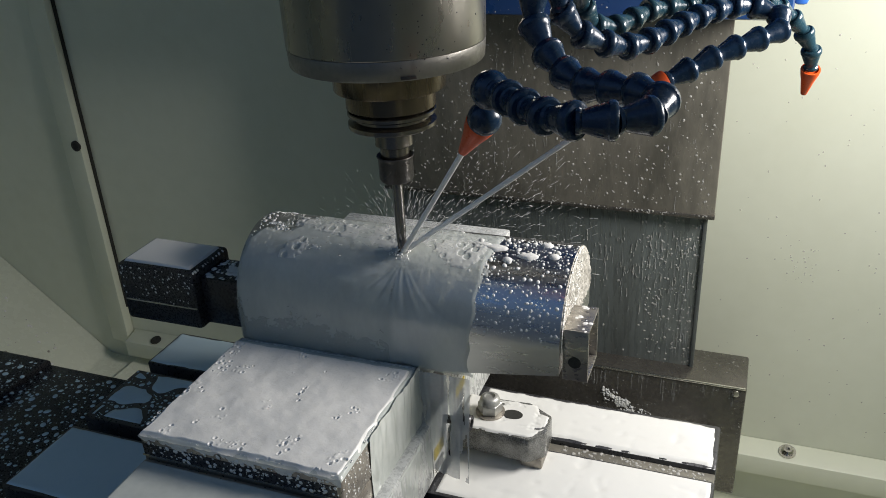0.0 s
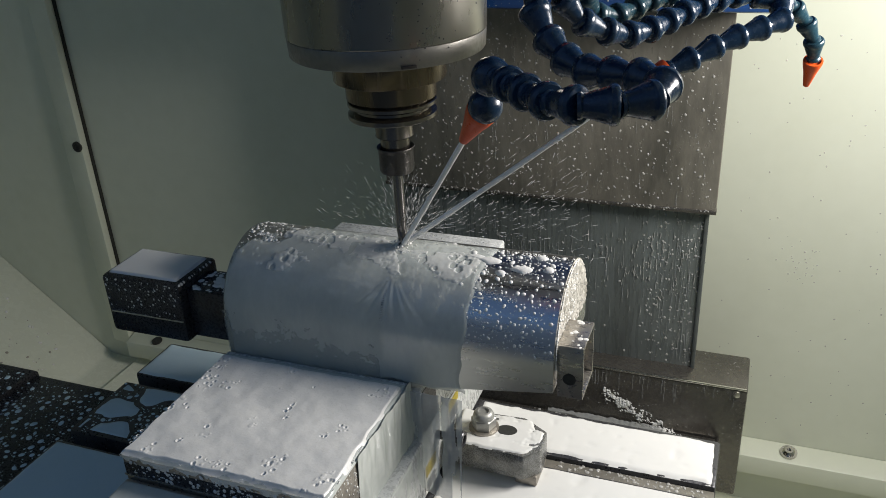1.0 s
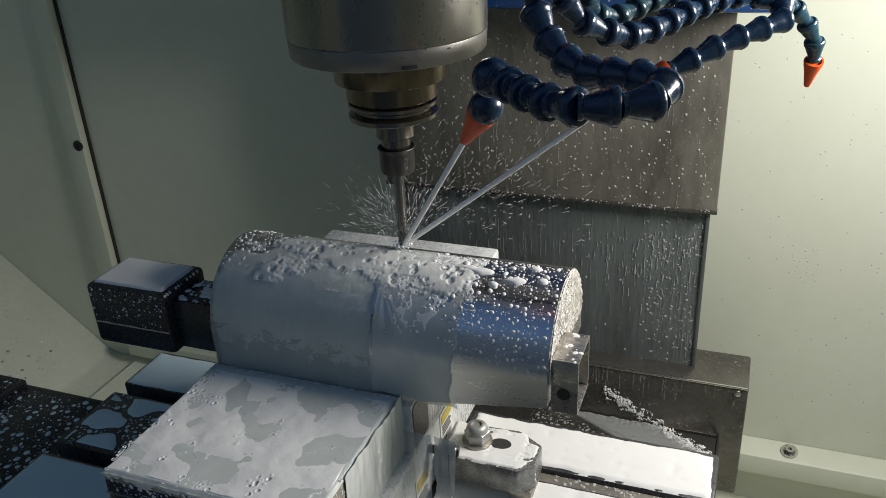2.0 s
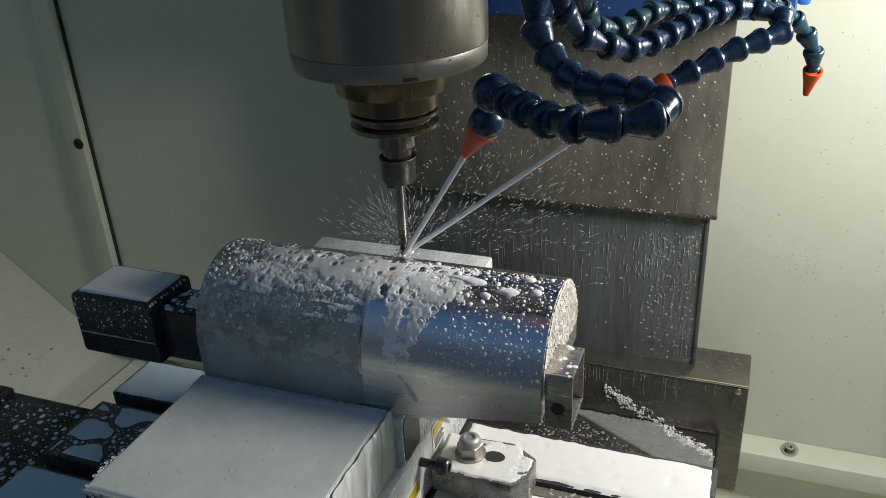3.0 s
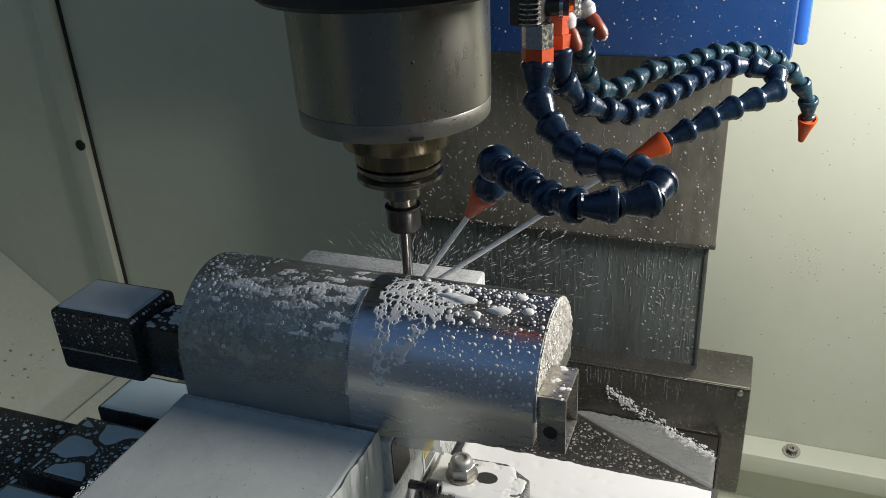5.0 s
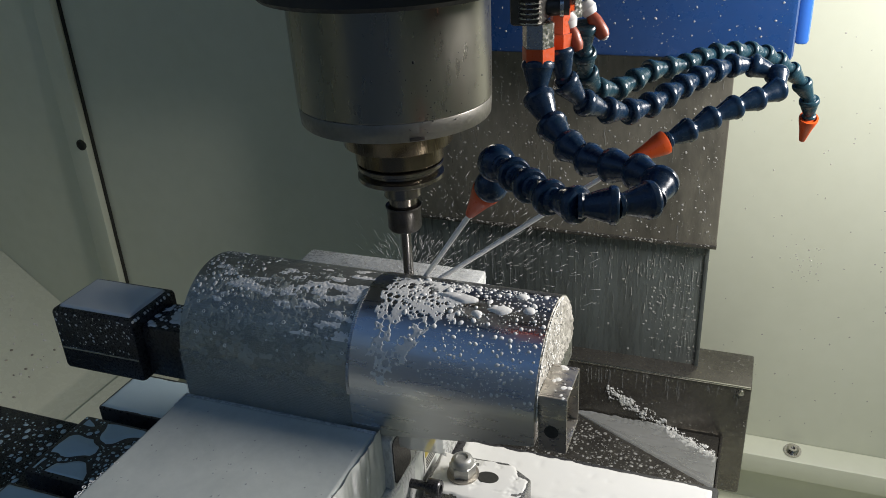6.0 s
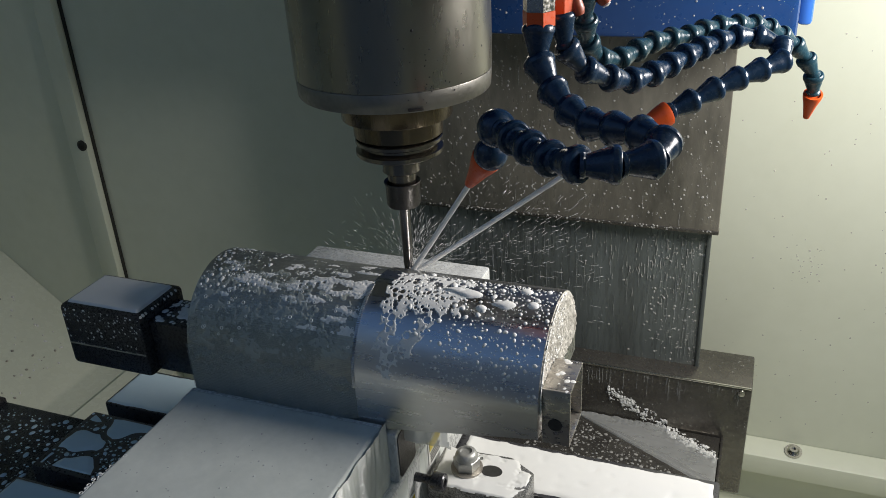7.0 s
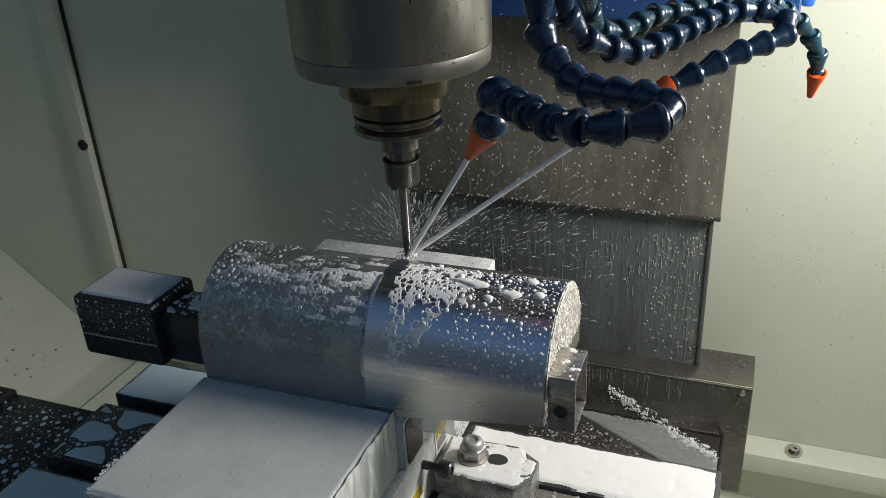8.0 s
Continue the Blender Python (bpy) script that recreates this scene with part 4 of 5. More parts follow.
def haze_height(u, v, p):
    a = -12 + 114 * v
    n = 0.6 * lump((p.x * 0.6, p.y, p.z), 0.016, 21) + 0.45 * lump(p, 0.005, 24) + 0.35 * lump(p, 0.002, 27)
    keep = 0.16 - 1.1 * math.exp(-((a - 82) / 20) ** 2) - 0.4 * max(0, p.x + 0.05) / 0.05
    return min(0.00016, 0.0008 * (n + keep))


relief("foam_haze", 420, 260, lambda u, v: on_bar(u, v, CR - 0.0006, -0.136, 0.0002, -12, 102), haze_height, HAZE, (0, CY, CZ), "thin haze of foam on the milled aluminium", "foam", FEED)


def net_height(u, v, p):
    a = 8 + 96 * v
    wob = 0.004 * lump(p, 0.010, 3)
    left = 1.25 - abs(p.x - 0.0235 + wob) / 0.0085 if a < 72 else -1
    mid = 0.033 + (a - 25) / 40 * 0.021
    right = 1.25 - abs(p.x - mid + wob) / 0.0075 if 24 < a < 78 else -1
    top = min(1, (a - 56) / 8, (p.x - 0.010) / 0.006, (0.074 - p.x) / 0.006, (103 - a) / 5)
    m = max(left, right, top) - 0.24 + 0.75 * lump(p, 0.0070, 5) + 0.35 * lump(p, 0.0026, 8) - 0.35 * max(0, 30 - a) / 22
    hole = min(bubble(p, 0.0058)[0], bubble(p + Vector((0.002, 0.001, 0.003)), 0.0034)[0] + 0.06)
    rim = 0.00022 if 0 < hole < 0.09 else 0
    return min(0.0007 + rim, 0.0022 * m + rim, 0.0050 * hole)


relief("foam_net", 330, 360, lambda u, v: on_bar(u, v, CR - 0.0004, 0.004, 0.078, 8, 104), net_height, FOAM, (0, CY, CZ), "net of white foam with round holes on the bare aluminium", "foam", FEED)


def rings(name, count, place, mat, base, label, moves=None, seed=1):
    """Tiny rings left by burst bubbles: place(rng) gives a point, a normal and a radius, or None."""
    rng = random.Random(seed)
    bm = bmesh.new()
    for _ in range(count):
        got = place(rng)
        if got:
            p, n, r = got
            w = 0.3 * r
            lathe([(r - w, -0.0001), (r - 0.6 * w, w), (r + 0.6 * w, w), (r + w, -0.0001)], 14, along(Vector(p), Vector(p) + Vector(n)), bm)
    me = mesh_of(name, bm, mat, base, 80)
    ob = new(name, me)
    ob.location = base
    if moves is not None:
        moves.append(ob)
    return tagged(ob, label, "foam", kind="stuff")


def ring_place(rng):
    x, a = rng.uniform(-0.132, -0.002), radians(rng.uniform(14, 72))
    n = Vector((0, -math.cos(a), math.sin(a)))
    return Vector((x, CY, CZ)) + n * (CR - 0.0006), n, rng.uniform(0.0005, 0.0012)


rings("bubble_rings", 60, ring_place, FOAM, (-0.07, CY, CZ), "white rings of burst bubbles on the milled aluminium", FEED, 91)


# smooth skin of coolant that rounds the foot of the bar over to the jaw
def fillet_at(u, v):
    x = -0.1372 + 0.1592 * u
    z0 = 0.1120
    z = z0 + (0.150 - z0) * v
    return (x, CY - CR, z), (0, -1, 0)


def fillet_height(u, v, p):
    out = 0.0007 + 0.0036 * (1 - v) ** 3
    return min(out + 0.00025 * lump(p, 0.012, 3), 0.004 * (0.80 - v + 0.45 * lump(p, 0.008, 5) + 0.3 * lump(p, 0.0025, 6)), 0.3 * (p.x + 0.1375), 0.3 * (0.0006 - p.x))


relief("coolant_fillet", 160, 50, fillet_at, fillet_height, FILLET, (-0.04, CY - CR, 0.112), "smooth skin of coolant at the foot of the work", "coolant", FEED)


def bar_drop(rng):
    x, a = rng.uniform(0.030, 0.1305), radians(104 - 96 * rng.random() ** 1.15)
    if x < 0.062 and a < 1.15 and rng.random() < 0.8:
        return None
    n = Vector((0, -math.cos(a), math.sin(a)))
    r = (0.00035 + 0.0013 * rng.random() ** 3.2) * (0.75 + 0.45 * min(a, 1.5)) * (1.5 if a > 1.0 and rng.random() < 0.10 else 1)
    return Vector((x, CY, CZ)) + n * CR, n, r


drops("work_drops", 1500, bar_drop, FOAM, (0.08, CY, CZ), "round milky drops beaded on the bare aluminium", FEED, 0.5, 21, 1.12)


def left_bead(rng):
    x, a = -0.134 + 0.05 * rng.random() ** 1.3, radians(rng.uniform(52, 112))
    n = Vector((0, -math.cos(a), math.sin(a)))
    return Vector((x, CY, CZ)) + n * (CR - 0.0005), n, 0.0004 + 0.0016 * rng.random() ** 2.5


drops("work_drops", 260, left_bead, FOAM, (-0.11, CY, CZ), "round milky drops beaded on the milled aluminium", FEED, 0.4, 24, 1.1)


def end_drop(rng):
    a, r = radians(rng.uniform(0, 110)), CR * (0.97 if rng.random() < 0.5 else rng.uniform(0.3, 0.97))
    return (WX1 + 0.0013, CY - r * math.cos(a), CZ + r * math.sin(a)), (1, 0, 0), rng.uniform(0.0003, 0.0010)


drops("end_drops", 460, end_drop, FOAM, (WX1, CY, CZ), "white flecks of foam on the sawn end", FEED, 0.5, 22)


def blob(x, a, lx, la, seed):
    """A large flat blob of foam on the bar: half lengths along the bar and round it."""
    def height(u, v, p):
        s = u * 2 - 1
        w = 0.45 + 0.55 * max(0, min(1, (s + 0.7) / 0.9)) if lx > 0.007 else 1
        d = math.hypot(s, (v * 2 - 1 + 0.25 * (1 - w)) / w) + 0.16 * lump(p, 0.006, seed)
        return 0.0020 * (1 - d ** 3) if d < 1 else -0.001
    da = math.degrees(la / CR)
    relief("foam_blob", 40, 30, lambda u, v: on_bar(u, v, CR - 0.0002, x - lx, x + lx, a - da, a + da), height, FOAM, (x, CY, CZ), "large white blob of foam on the work", "foam", FEED)


for k, (x, a, lx, la) in enumerate(((0.070, 82, 0.0105, 0.0050), (0.097, 76, 0.0085, 0.0050), (0.060, 84, 0.010, 0.004), (0.1165, 79, 0.0042, 0.0036), (0.083, 70, 0.004, 0.003), (0.108, 95, 0.005, 0.004))):
    blob(x, a, lx, la, k * 3.1)


def cover_drop(rng):
    x, z = rng.uniform(-0.2, 0.205), rng.uniform(0.036, 0.30)
    return (x, 0.4218, z), (0, -1, 0), 0.0003 + 0.0015 * rng.random() ** 3.5


drops("cover_drops", 1900, cover_drop, DROP, (0, 0.42, 0.1), "milky drops on the upper column cover", HEAD, 0.35, 31)


def cover_low_drop(rng):
    x, z = rng.uniform(-0.2, 0.205), rng.uniform(-0.165, 0.06)
    if rng.random() > 0.05 + (0.75 if x > 0.13 else 0.0) * (0.4 + 3 * max(0, x - 0.13) / 0.2):
        return None
    return (x, 0.4338, z), (0, -1, 0), 0.0004 + 0.0016 * rng.random() ** 2.5


drops("cover_drops", 2600, cover_low_drop, DROP, (0, 0.43, 0), "milky drops on the lower column cover", None, 0.35, 32)


def left_cover_drop(rng):
    x, y = rng.uniform(-0.7, -0.33), rng.uniform(-0.29, -0.03)
    z = -0.040 if x > -0.4798 else (-0.034 if x > -0.6198 else -0.028)
    return (x, y, z), (0, 0, 1), 0.0005 + 0.0032 * rng.random() ** 2.6


drops("way_cover_drops", 3600, left_cover_drop, DAYLIT_MILK, (-0.5, -0.1, -0.04), "milky drops on the black way cover", FEED, 0.3, 33, 1.05)


def land_drop(rng):
    x, y = rng.uniform(-0.323, -0.152), rng.uniform(-0.126, -0.049)
    r = 0.0006 + 0.0034 * rng.random() ** 2
    if max(island((x + r * i, y + r * j, 0)) for i, j in ((0, 0), (1, 0), (-1, 0), (0, 1), (0, -1))) > -0.06:
        return None
    return (x, y, 0), (0, 0, 1), r


drops("table_drops", 1500, land_drop, DAYLIT_MILK, (-0.24, -0.09, 0), "milky drops and blobs on the dark table", FEED, 0.25, 34, 1.05)


def block_drop(rng):
    k = rng.random()
    if k < 0.45:
        return (rng.uniform(-0.253, -0.18), -0.1104, 0.162 - 0.032 * rng.random() ** 1.5), (0, -1, 0), 0.0003 + 0.0010 * rng.random() ** 2
    if k < 0.7:
        return (rng.uniform(-0.254, -0.181), -0.1088, 0.1622), (0, -0.6, 0.8), rng.uniform(0.0008, 0.0020)
    if k < 0.8:
        return (-0.1796, rng.uniform(-0.108, -0.058), 0.1626), (0.7, 0, 0.7), rng.uniform(0.0006, 0.0016)
    return (rng.uniform(-0.176, -0.139), rng.uniform(-0.1, -0.067), 0.1559), (0, 0, 1), rng.uniform(0.0008, 0.003)


drops("block_drops", 330, block_drop, MILK, (-0.2, -0.09, 0.14), "milky drops on the black end block", FEED, 0.35, 35, 1.0)


def tube_drop(rng):
    return (rng.uniform(0.137, 0.150), rng.uniform(-0.106, -0.072), 0.1608), (0, 0, 1), 0.0006 + 0.0022 * rng.random() ** 2


drops("tube_drops", 26, tube_drop, MILK, (0.143, -0.09, 0.16), "milky drops on the square tube", FEED, 0.22, 36)


def saddle_drop(rng):
    x, y = rng.uniform(0.0, 0.24), rng.uniform(0.04, 0.395)
    if y > 0.385 - 0.525 * (x - 0.06):
        return None
    return (x, y, -0.240), (0, 0, 1), 0.0005 + 0.0022 * rng.random() ** 2.2


drops("saddle_drops", 5200, saddle_drop, DROP, (0.1, 0.15, -0.24), "milky drops on the saddle cover", None, 0.3, 37, 1.05)


# stream that runs off over the saddle cover
def stream_at(u, v):
    x = 0.02 + 0.222 * u
    y0 = min(0.393, 0.391 - 0.525 * (x - 0.06))
    y1 = min(0.3975, 0.394 - 0.62 * (x - 0.175))
    return (x, y0 + (y1 - y0) * v, -0.240), (0, 0, 1)


def stream_height(u, v, p):
    e = min(1.0, v / 0.12, (1 - u) / 0.03 + 0.2)
    return 0.0015 * e + 0.0014 * math.exp(-((v - 0.05) / 0.03) ** 2) + 0.0012 * math.exp(-((v - 0.19) / 0.03) ** 2) + 0.002 * v * v + 0.0016 * max(0, v - 0.6) * lump(p, 0.006, 3) * 4 + 0.0008 * lump((p[0] * 0.3, p[1], 0), 0.006, 1) - 0.0009 * max(0, 1.2 * lump((p[0] * 0.25 + p[1] * 0.12, p[1], 0), 0.009, 9) - 0.1)


relief("coolant_stream", 160, 60, stream_at, stream_height, RUNOFF, (0.13, 0.36, -0.24), "thin coolant stream running over the saddle cover", "coolant")


def crest_at(u, v):
    x = 0.094 + 0.150 * u
    if x < 0.175:
        return (x, 0.3985, -0.196 - (x - 0.094) * 0.56 + 0.026 * (v - 0.5)), (0, -1, 0)
    return (x, 0.3945 - 0.62 * (x - 0.175) + 0.026 * (v - 0.5), -0.2385), (0, -0.3, 0.95)


def crest_height(u, v, p):
    e = min(1, u / 0.05, (1 - u) / 0.04) - 2.2 * abs(v - 0.5)
    return min(0.0012, 0.0016 * (e - 0.72) + 0.0026 * lump((p.x * 0.7, p.y, p.z), 0.0060, 6) + 0.0022 * lump(p, 0.0022, 2))


relief("splash_crest", 220, 36, crest_at, crest_height, MILK, (0.17, 0.39, -0.22), "broken bright crest of splashing coolant", "coolant")


def splash_drop(rng):
    x = 0.10 + 0.143 * rng.random()
    g = rng.gauss(0, 0.004)
    if x < 0.175:
        return (x, 0.3975, -0.202 - (x - 0.105) * 0.55 + g), (0, -1, 0.4), rng.uniform(0.0002, 0.0009)
    return (x, 0.394 - 0.62 * (x - 0.175) + g, -0.2375), (0, -0.3, 1), rng.uniform(0.0003, 0.0010)


drops("splash_drops", 200, splash_drop, FOAM, (0.13, 0.39, -0.23), "bright splashing drops at the edge of the stream", None, 0.7, 41)


def runs(name, count, place, base, label, moves=None, seed=1, mat=RUN):
    """Thin vertical runs of coolant down a sheet: place(rng) gives the top, a length and a half width."""
    rng = random.Random(seed)
    verts, faces = [], []
    for _ in range(count):
        got = place(rng)
        if not got:
            continue
        (x, y, z), ln, w = got
        k, n = len(verts), 14
        for i in range(n + 1):
            f = i / n
            ww = w * (0.35 + 0.65 * f) * (1 if i < n else 0.2)
            xx = x + 0.0010 * noise.noise((x * 90, z * 40 + f * ln * 120, seed)) + 0.0005 * noise.noise((x * 90, z * 40 + f * ln * 400, seed))
            verts += [Vector((xx - ww, y + 0.0002, z - f * ln)), Vector((xx, y - 0.0006, z - f * ln)), Vector((xx + ww, y + 0.0002, z - f * ln))]
        for i in range(n):
            a = k + i * 3
            faces += [(a, a + 1, a + 4, a + 3), (a + 1, a + 2, a + 5, a + 4)]
    me = bpy.data.meshes.new(name)
    me.from_pydata([v - Vector(base) for v in verts], [], faces)
    me.materials.append(mat)
    me.shade_smooth()
    ob = new(name, me)
    ob.location = base
    if moves is not None:
        moves.append(ob)
    return tagged(ob, label, "coolant runs", kind="stuff")


def low_run(rng):
    x, z = rng.uniform(-0.10, 0.20), rng.gauss(-0.02, 0.035)
    return ((x, 0.4338, min(z, 0.06)), rng.uniform(0.006, 0.040), rng.uniform(0.0002, 0.0006)) if z > -0.13 else None


runs("cover_runs", 110, low_run, (0, 0.434, 0), "thin coolant runs down the lower column cover", None, 61)


def dash_run(rng):
    return (rng.triangular(0.04, 0.205, 0.15), 0.4334, rng.gauss(-0.005, 0.030)), 0.003 + 0.014 * rng.random() ** 2, rng.uniform(0.0003, 0.0008)


runs("cover_runs", 130, dash_run, (0, 0.434, 0), "short bright runs on the lower column cover", None, 64, DROP)


def edge_run(rng):
    return (rng.uniform(0.165, 0.206), 0.4335, rng.uniform(-0.12, 0.05)), rng.uniform(0.01, 0.045), rng.uniform(0.0002, 0.0005)


runs("cover_runs", 40, edge_run, (0, 0.434, 0), "thin coolant runs down the edge of the column cover", None, 62)


def up_run(rng):
    return (rng.uniform(-0.15, 0.208), 0.4218, rng.uniform(0.05, 0.30)), 0.003 + 0.022 * rng.random() ** 2.5, rng.uniform(0.0002, 0.0007)


runs("cover_runs", 160, up_run, (0, 0.422, 0.1), "thin coolant runs down the upper column cover", HEAD, 63)


def streaks(name, count, seed, az0, az1, el0, el1, reach, label):
    """A burst of spray: slim drops drawn out along their flight from the cutter."""
    rng = random.Random(seed)
    verts, faces = [], []
    for _ in range(count):
        az, el = radians(rng.uniform(az0, az1)), radians(rng.uniform(el0, el1))
        d = Vector((math.cos(az) * math.cos(el), math.sin(az) * math.cos(el), math.sin(el)))
        s = reach * rng.random() ** 1.3 + 0.006
        c = d * s + Vector((0, 0, -s * s * 1.2))
        ln, r = (0.0012 + 0.008 * rng.random() ** 2) * (0.3 + s / reach), rng.uniform(0.00008, 0.00026)
        d = (d + Vector((rng.gauss(0, 0.22), rng.gauss(0, 0.22), rng.gauss(0, 0.22)))).normalized()
        side = d.orthogonal().normalized()
        up = d.cross(side)
        k = len(verts)
        verts.append(c - d * ln / 2)
        for i in range(5):
            a = 2 * math.pi * i / 5
            verts.append(c + d * ln * 0.15 + (side * math.cos(a) + up * math.sin(a)) * r)
        verts.append(c + d * ln / 2)
        for i in range(5):
            j = (i + 1) % 5
            faces += [(k, k + 1 + j, k + 1 + i), (k + 6, k + 1 + i, k + 1 + j)]
    me = bpy.data.meshes.new(name)
    me.from_pydata(verts, [], faces)
    me.materials.append(SPRAY)
    me.shade_smooth()
    return tagged(new(name, me), label, "spray", "coolant spray", "stuff")


SPRAYS = [(streaks("coolant_spray", 620, 51, 5, 85, -4, 30, 0.15, "fine coolant spray thrown back from the cutter"), 25),
          (streaks("coolant_spray", 170, 52, 95, 200, 5, 55, 0.07, "fine coolant spray thrown back from the cutter"), 35),
          (streaks("coolant_spray", 760, 53, 15, 215, 6, 72, 0.042, "dense coolant spray close round the cutter"), 60)]


def impact_drop(rng):
    a, s = rng.uniform(0, 6.28), 0.011 * rng.random() ** 1.6
    p = Vector((0.0015 + s * math.cos(a), -0.002 + s * math.sin(a), 0.1635 + 0.004 * rng.random() ** 2 - 0.2 * s))
    return p, (math.cos(a), math.sin(a), 1.2), rng.uniform(0.0003, 0.0011)


drops("impact_splash", 120, impact_drop, FOAM, (0, 0, 0.165), "white splash where the jets meet the cutter", HEAD, 0.8, 92)


# milky flow down the side of the jaw and the vise
def side_at(u, v):
    return (0.0206, -0.205 + 0.092 * u, 0.060 + 0.0532 * v), (1, 0, 0)


def side_height(u, v, p):
    q = Vector((0, p.y, p.z * 0.25))
    return 0.0010 * (u * 1.5 + 0.45 + 0.35 * v) + 0.0012 * lump(q, 0.010, 2) + 0.0005 * lump(q, 0.004, 5)


relief("jaw_flow", 90, 60, side_at, side_height, JAW_MILK, (0.0206, -0.16, 0.06), "milky coolant running down the side of the vise jaw", "coolant", FEED)


def body_at(u, v):
    return (0.0300, -0.24 + 0.235 * u, 0.003 + 0.056 * v), (1, 0, 0)


def body_height(u, v, p):
    q = Vector((0, p.y, p.z * 0.22))
    return 0.0006 * (edge_fall(u, v, 0.05, 0.04) - 1.1) + 0.0014 * lump(q, 0.012, 12) + 0.0005 * lump(q, 0.004, 5)


relief("vise_flow", 150, 50, body_at, body_height, JAW_MILK, (0.03, -0.12, 0.0), "milky coolant running down the side of the vise", "coolant", FEED)


# curtain of coolant that falls past the jaw until the flow stops
def curtain_at(u, v):
    return (0.021 + 0.043 * u, -0.1150 - 0.012 * (1 - v) * u, 0.018 + 0.092 * v), (0, -1, 0)


def curtain_height(u, v, p):
    q = Vector((p.x, 0, p.z * 0.15))
    return 0.0008 + 0.0014 * lump(q, 0.007, 3) + 0.0008 * lump(q, 0.003, 7) - 0.0012 * max(0, u - 0.5) * (1.4 - v)


CURTAIN = relief("coolant_curtain", 60, 90, curtain_at, curtain_height, STREAM, (0.04, -0.118, 0.018), "thin curtain of coolant falling beside the vise jaw", "coolant")


def speck(rng):
    return (rng.uniform(-0.13, 0.016), rng.uniform(-0.24, -0.125), 0.1131), (0, 0, 1), rng.uniform(0.0003, 0.0008)


drops("pool_bubbles", 70, speck, STREAM, (-0.06, -0.18, 0.113), "tiny bubbles on the coolant over the jaw", FEED, 0.7, 71)


def wall_speck(rng):
    x, z = rng.uniform(0.22, 0.50), rng.uniform(-0.33, 0.25)
    return (x, YB - 0.0003, z), (0, -1, 0), rng.uniform(0.0004, 0.0013)


drops("wall_drops", 120, wall_speck, DROP, (0.35, YB, 0), "sparse coolant drops on the cream wall", None, 0.3, 72)


def casting_speck(rng):
    return (rng.uniform(-0.05, 0.265), 0.3348, rng.uniform(0.279, 0.42)), (0, -1, 0), 0.0003 + 0.0012 * rng.random() ** 2.5


drops("casting_drops", 520, casting_speck, DROP, (0.1, 0.335, 0.3), "coolant drops on the blue casting", HEAD, 0.35, 73)


def housing_fleck(rng):
    a, z = radians(rng.gauss(-42, 16)), rng.uniform(0.318, 0.395)
    return (0.0688 * math.cos(a), 0.0688 * math.sin(a), z), (math.cos(a), math.sin(a), 0), rng.uniform(0.0002, 0.0006) * (1.8 if rng.random() < 0.08 else 1)


drops("housing_flecks", 60, housing_fleck, BLACK_STEEL, (0, 0, 0.35), "dark chips and flecks stuck to the spindle housing", HEAD, 0.3, 74)


def rim_drop(rng):
    return (rng.uniform(-0.2, 0.21), 0.4193, 0.0315 + rng.gauss(0, 0.0012)), (0, -1, -0.2), rng.uniform(0.0004, 0.0015)


drops("rim_drops", 120, rim_drop, DROP, (0, 0.42, 0.03), "coolant drops strung along the cover's lower lip", HEAD, 0.5, 75)


def neck_at(u, v):
    return (-0.1780 + 0.041 * u, -0.1015 + 0.037 * v, 0.1560), (0, 0, 1)


relief("neck_islands", 50, 45, neck_at, lambda u, v, p: min(0.0009, 0.006 * (lump(p, 0.010, 2) + 0.4 * lump(p, 0.004, 5) - 0.05)) if edge_fall(u, v, 0.1, 0.1) > 0 else -1, MILK,
       (-0.157, -0.083, 0.156), "islands of milky coolant on the neck of the end block", "coolant", FEED)


def wall_cluster(rng):
    return (0.325 + rng.gauss(0, 0.014), YB - 0.0003, -0.055 + rng.gauss(0, 0.022)), (0, -1, 0), rng.uniform(0.0004, 0.0011)


drops("wall_drops", 34, wall_cluster, DROP, (0.325, YB, -0.055), "cluster of coolant drops on the cream wall", None, 0.3, 76)


def rear_drop(rng):
    x = rng.uniform(0.04, 0.27)
    if rng.random() < 0.25:
        return (x, rng.uniform(0.43, 0.475), -0.159), (0, 0, 1), rng.uniform(0.0003, 0.0010)
    return (x, 0.3998, -0.165 - 0.075 * rng.random() ** 1.4), (0, -1, 0), 0.0002 + 0.0010 * rng.random() ** 3


drops("rear_cover_drops", 340, rear_drop, DROP, (0.15, 0.4, -0.2), "coolant drops on the oily cover at the column's foot", None, 0.4, 93, 1.1)


def rear_run(rng):
    return (rng.uniform(0.05, 0.268), 0.3996, -0.1625), 0.004 + 0.035 * rng.random() ** 2, rng.uniform(0.0003, 0.0010)


runs("rear_cover_runs", 46, rear_run, (0.15, 0.4, -0.17), "thin coolant runs down the oily cover", None, 94)


def pool_edge_bubble(rng):
    k = rng.random()
    if k < 0.45:
        return (0.0165 + rng.gauss(0, 0.0016), -0.245 + 0.075 * rng.random(), 0.1128), (0, 0, 1), rng.uniform(0.0004, 0.0012)
    if k < 0.75:
        return (-0.1350 + rng.gauss(0, 0.0015), -0.245 + 0.05 * rng.random(), 0.1128), (0, 0, 1), rng.uniform(0.0005, 0.0013)
    return (rng.uniform(-0.135, 0.015), -0.2435 + rng.gauss(0, 0.001), 0.1128), (0, 0, 1), rng.uniform(0.0004, 0.0011)


rings("pool_rim_bubbles", 120, pool_edge_bubble, FOAM, (-0.06, -0.2, 0.1128), "foam bubbles along the rim of the pool on the jaw", FEED, 95)


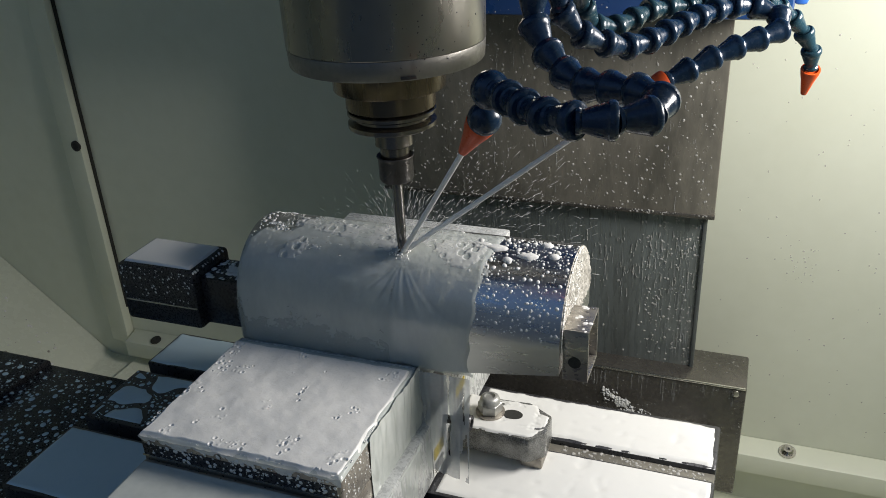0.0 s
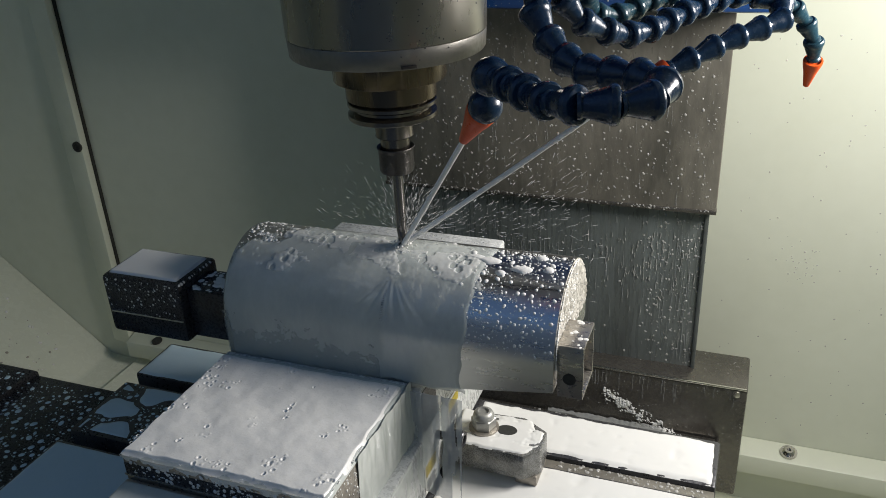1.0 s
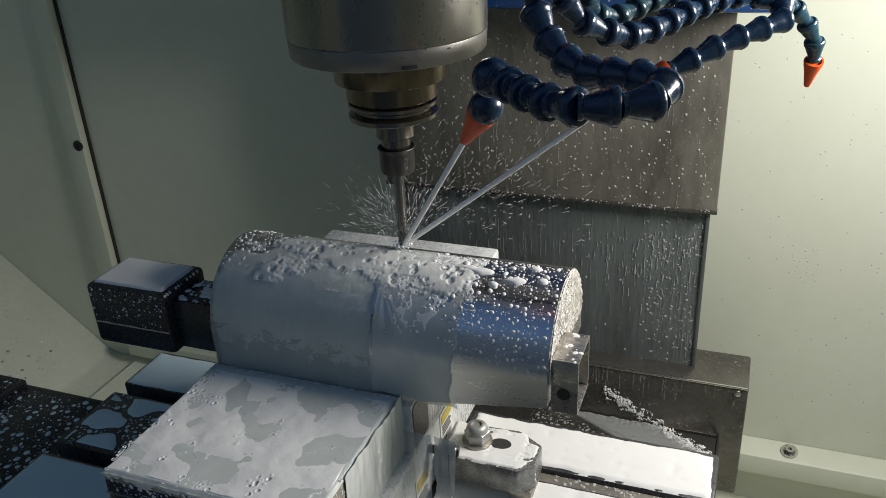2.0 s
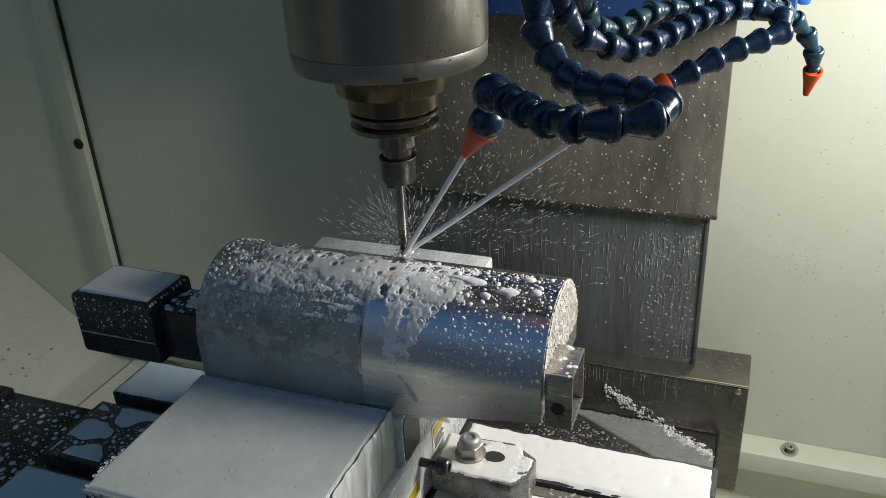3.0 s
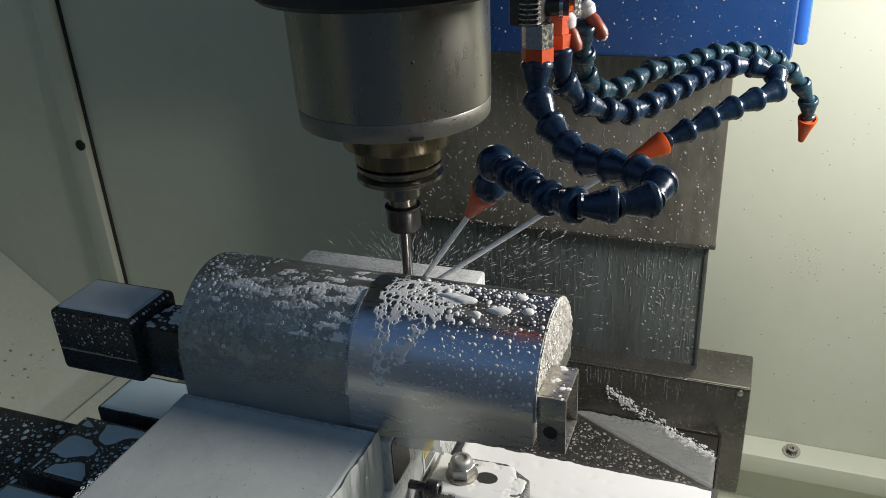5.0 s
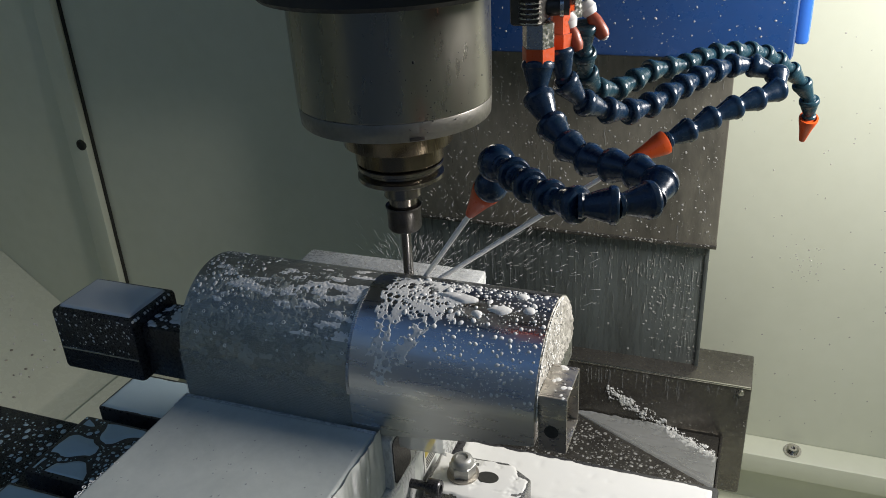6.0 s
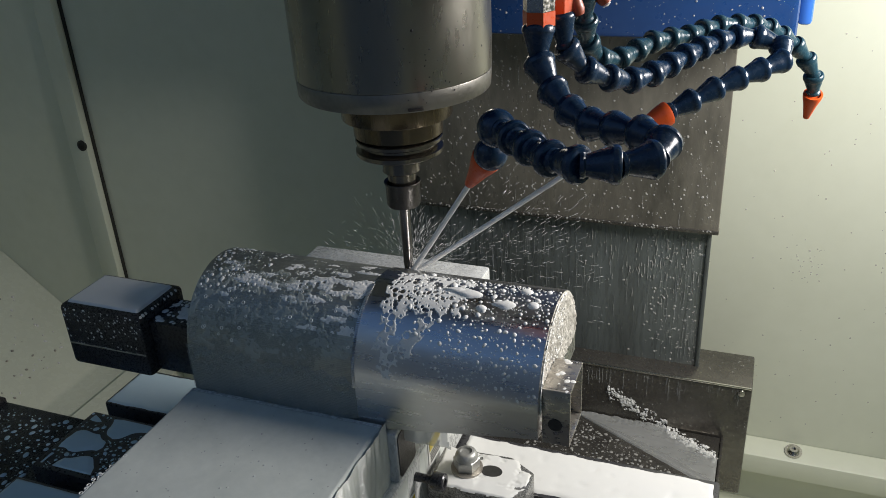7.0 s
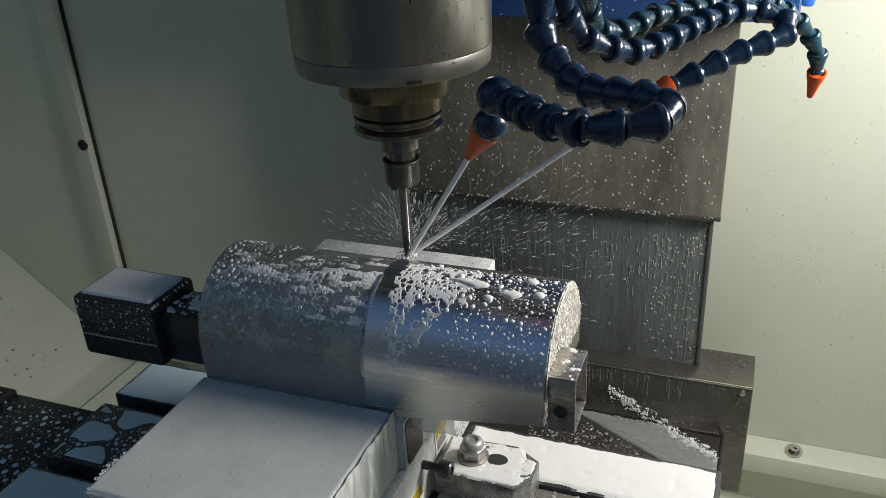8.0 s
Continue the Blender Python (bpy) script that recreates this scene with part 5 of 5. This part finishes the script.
def slot_drop(rng):
    return (rng.uniform(0.12, 0.24), -0.034 - 0.010 * rng.random() ** 1.6, -0.0045), (0, 0, 1), 0.0004 + 0.0014 * rng.random() ** 2


drops("slot_drops", 130, slot_drop, DROP, (0.18, -0.04, 0), "coolant drops in the slot of the table", FEED, 0.4, 77)


def jaw_drop(rng):
    if rng.random() < 0.7:
        return (rng.uniform(-0.13, 0.019), -0.2476, rng.uniform(0.0975, 0.1090)), (0, -1, 0), 0.0004 + 0.0013 * rng.random() ** 2
    return (0.0206, rng.uniform(-0.244, -0.205), rng.uniform(0.082, 0.109)), (1, 0, 0), rng.uniform(0.0003, 0.0010)


drops("jaw_drops", 260, jaw_drop, MILK, (-0.05, -0.247, 0.1), "milky drops on the front of the vise jaw", FEED, 0.4, 78)

# ---- what moves ----
# head height and table travel against their places at 6.5 s
HEAD_Z = ((0.0, 0.0303), (0.5, 0.0351), (1.0, 0.0376), (1.5, 0.0377), (3.0, 0.0275), (3.5, 0.0205), (4.0, 0.0119), (4.5, 0.0020), (4.7, -0.0021),
          (5.4, -0.0172), (5.8, -0.0143), (6.0, -0.0103), (6.5, 0.0), (7.0, 0.0096), (7.5, 0.0189), (8.0, 0.0264))
FEED_Y = ((0.0, 0.0795), (0.5, 0.0692), (1.0, 0.0590), (1.5, 0.0492), (3.0, 0.0205), (3.5, 0.0122), (4.0, 0.0061), (4.5, 0.0006), (4.7, -0.0012),
          (5.4, -0.0052), (5.8, -0.0040), (6.0, -0.0032), (6.5, 0.0), (7.0, 0.0050), (7.5, 0.0107), (8.0, 0.0184))
DRAIN = {0.0: 0.0, 0.5: 0.0, 1.0: 0.0001, 1.5: 0.0004, 3.0: 0.0020, 3.5: 0.0034, 4.0: 0.0055, 4.5: 0.009, 4.7: 0.011}

THIN = {0.0: 0.0003, 0.5: 0.0003, 1.0: 0.0003, 1.5: 0.0003, 3.0: 0.0007, 3.5: 0.0011, 4.0: 0.0016, 4.5: 0.0024, 4.7: 0.0030}
WANE = {0.0: 0.0018, 0.5: 0.0018, 1.0: 0.0017, 1.5: 0.0014, 3.0: 0.0003, 3.5: 0.0005, 4.0: 0.0010, 4.5: 0.0020, 4.7: 0.0026}
FALL = {0.0: 0.0, 0.5: 0.002, 1.0: 0.004, 1.5: 0.010, 3.0: 0.080, 3.5: 0.11}
SETTLE = {0.0: 0.0003, 0.5: 0.0002, 1.0: 0.0001, 1.5: 0.0004, 3.0: 0.0040, 3.5: 0.0045}


def motions():
    for ob in HEAD:
        p = ob.location.copy()
        walk(ob, [(t, pose(p.x, p.y, p.z + h)) for t, h in HEAD_Z])
    for ob in FEED:
        p = ob.location.copy()
        walk(ob, [(t, pose(p.x, p.y + d, p.z)) for t, d in FEED_Y])
    p = SHEET.location.copy()
    walk(SHEET, [(t, pose(p.x, p.y + d + 0.6 * DRAIN.get(t, 0.02), p.z - DRAIN.get(t, 0.02))) for t, d in FEED_Y])
    for ob, gone in ((HEAP, THIN), (TONGUE, WANE)):
        p = ob.location.copy()
        walk(ob, [(t, pose(p.x, p.y + d + 0.5 * gone.get(t, 0.006), p.z - gone.get(t, 0.006))) for t, d in FEED_Y])
    p = FROTH.location.copy()
    walk(FROTH, [(t, pose(p.x, p.y + d, p.z - SETTLE.get(t, 0.005))) for t, d in FEED_Y])
    p = CURTAIN.location.copy()
    walk(CURTAIN, [(t, pose(p.x, p.y + d, p.z - FALL.get(t, 0.14))) for t, d in FEED_Y])
    for k, (ob, swing) in enumerate(SPRAYS):
        walk(ob, [(t, pose(0, 0, 0.170 + h, 0, 0, swing * math.sin(t * (5.3 + k) + k * 2))) for t, h in HEAD_Z])


motions()
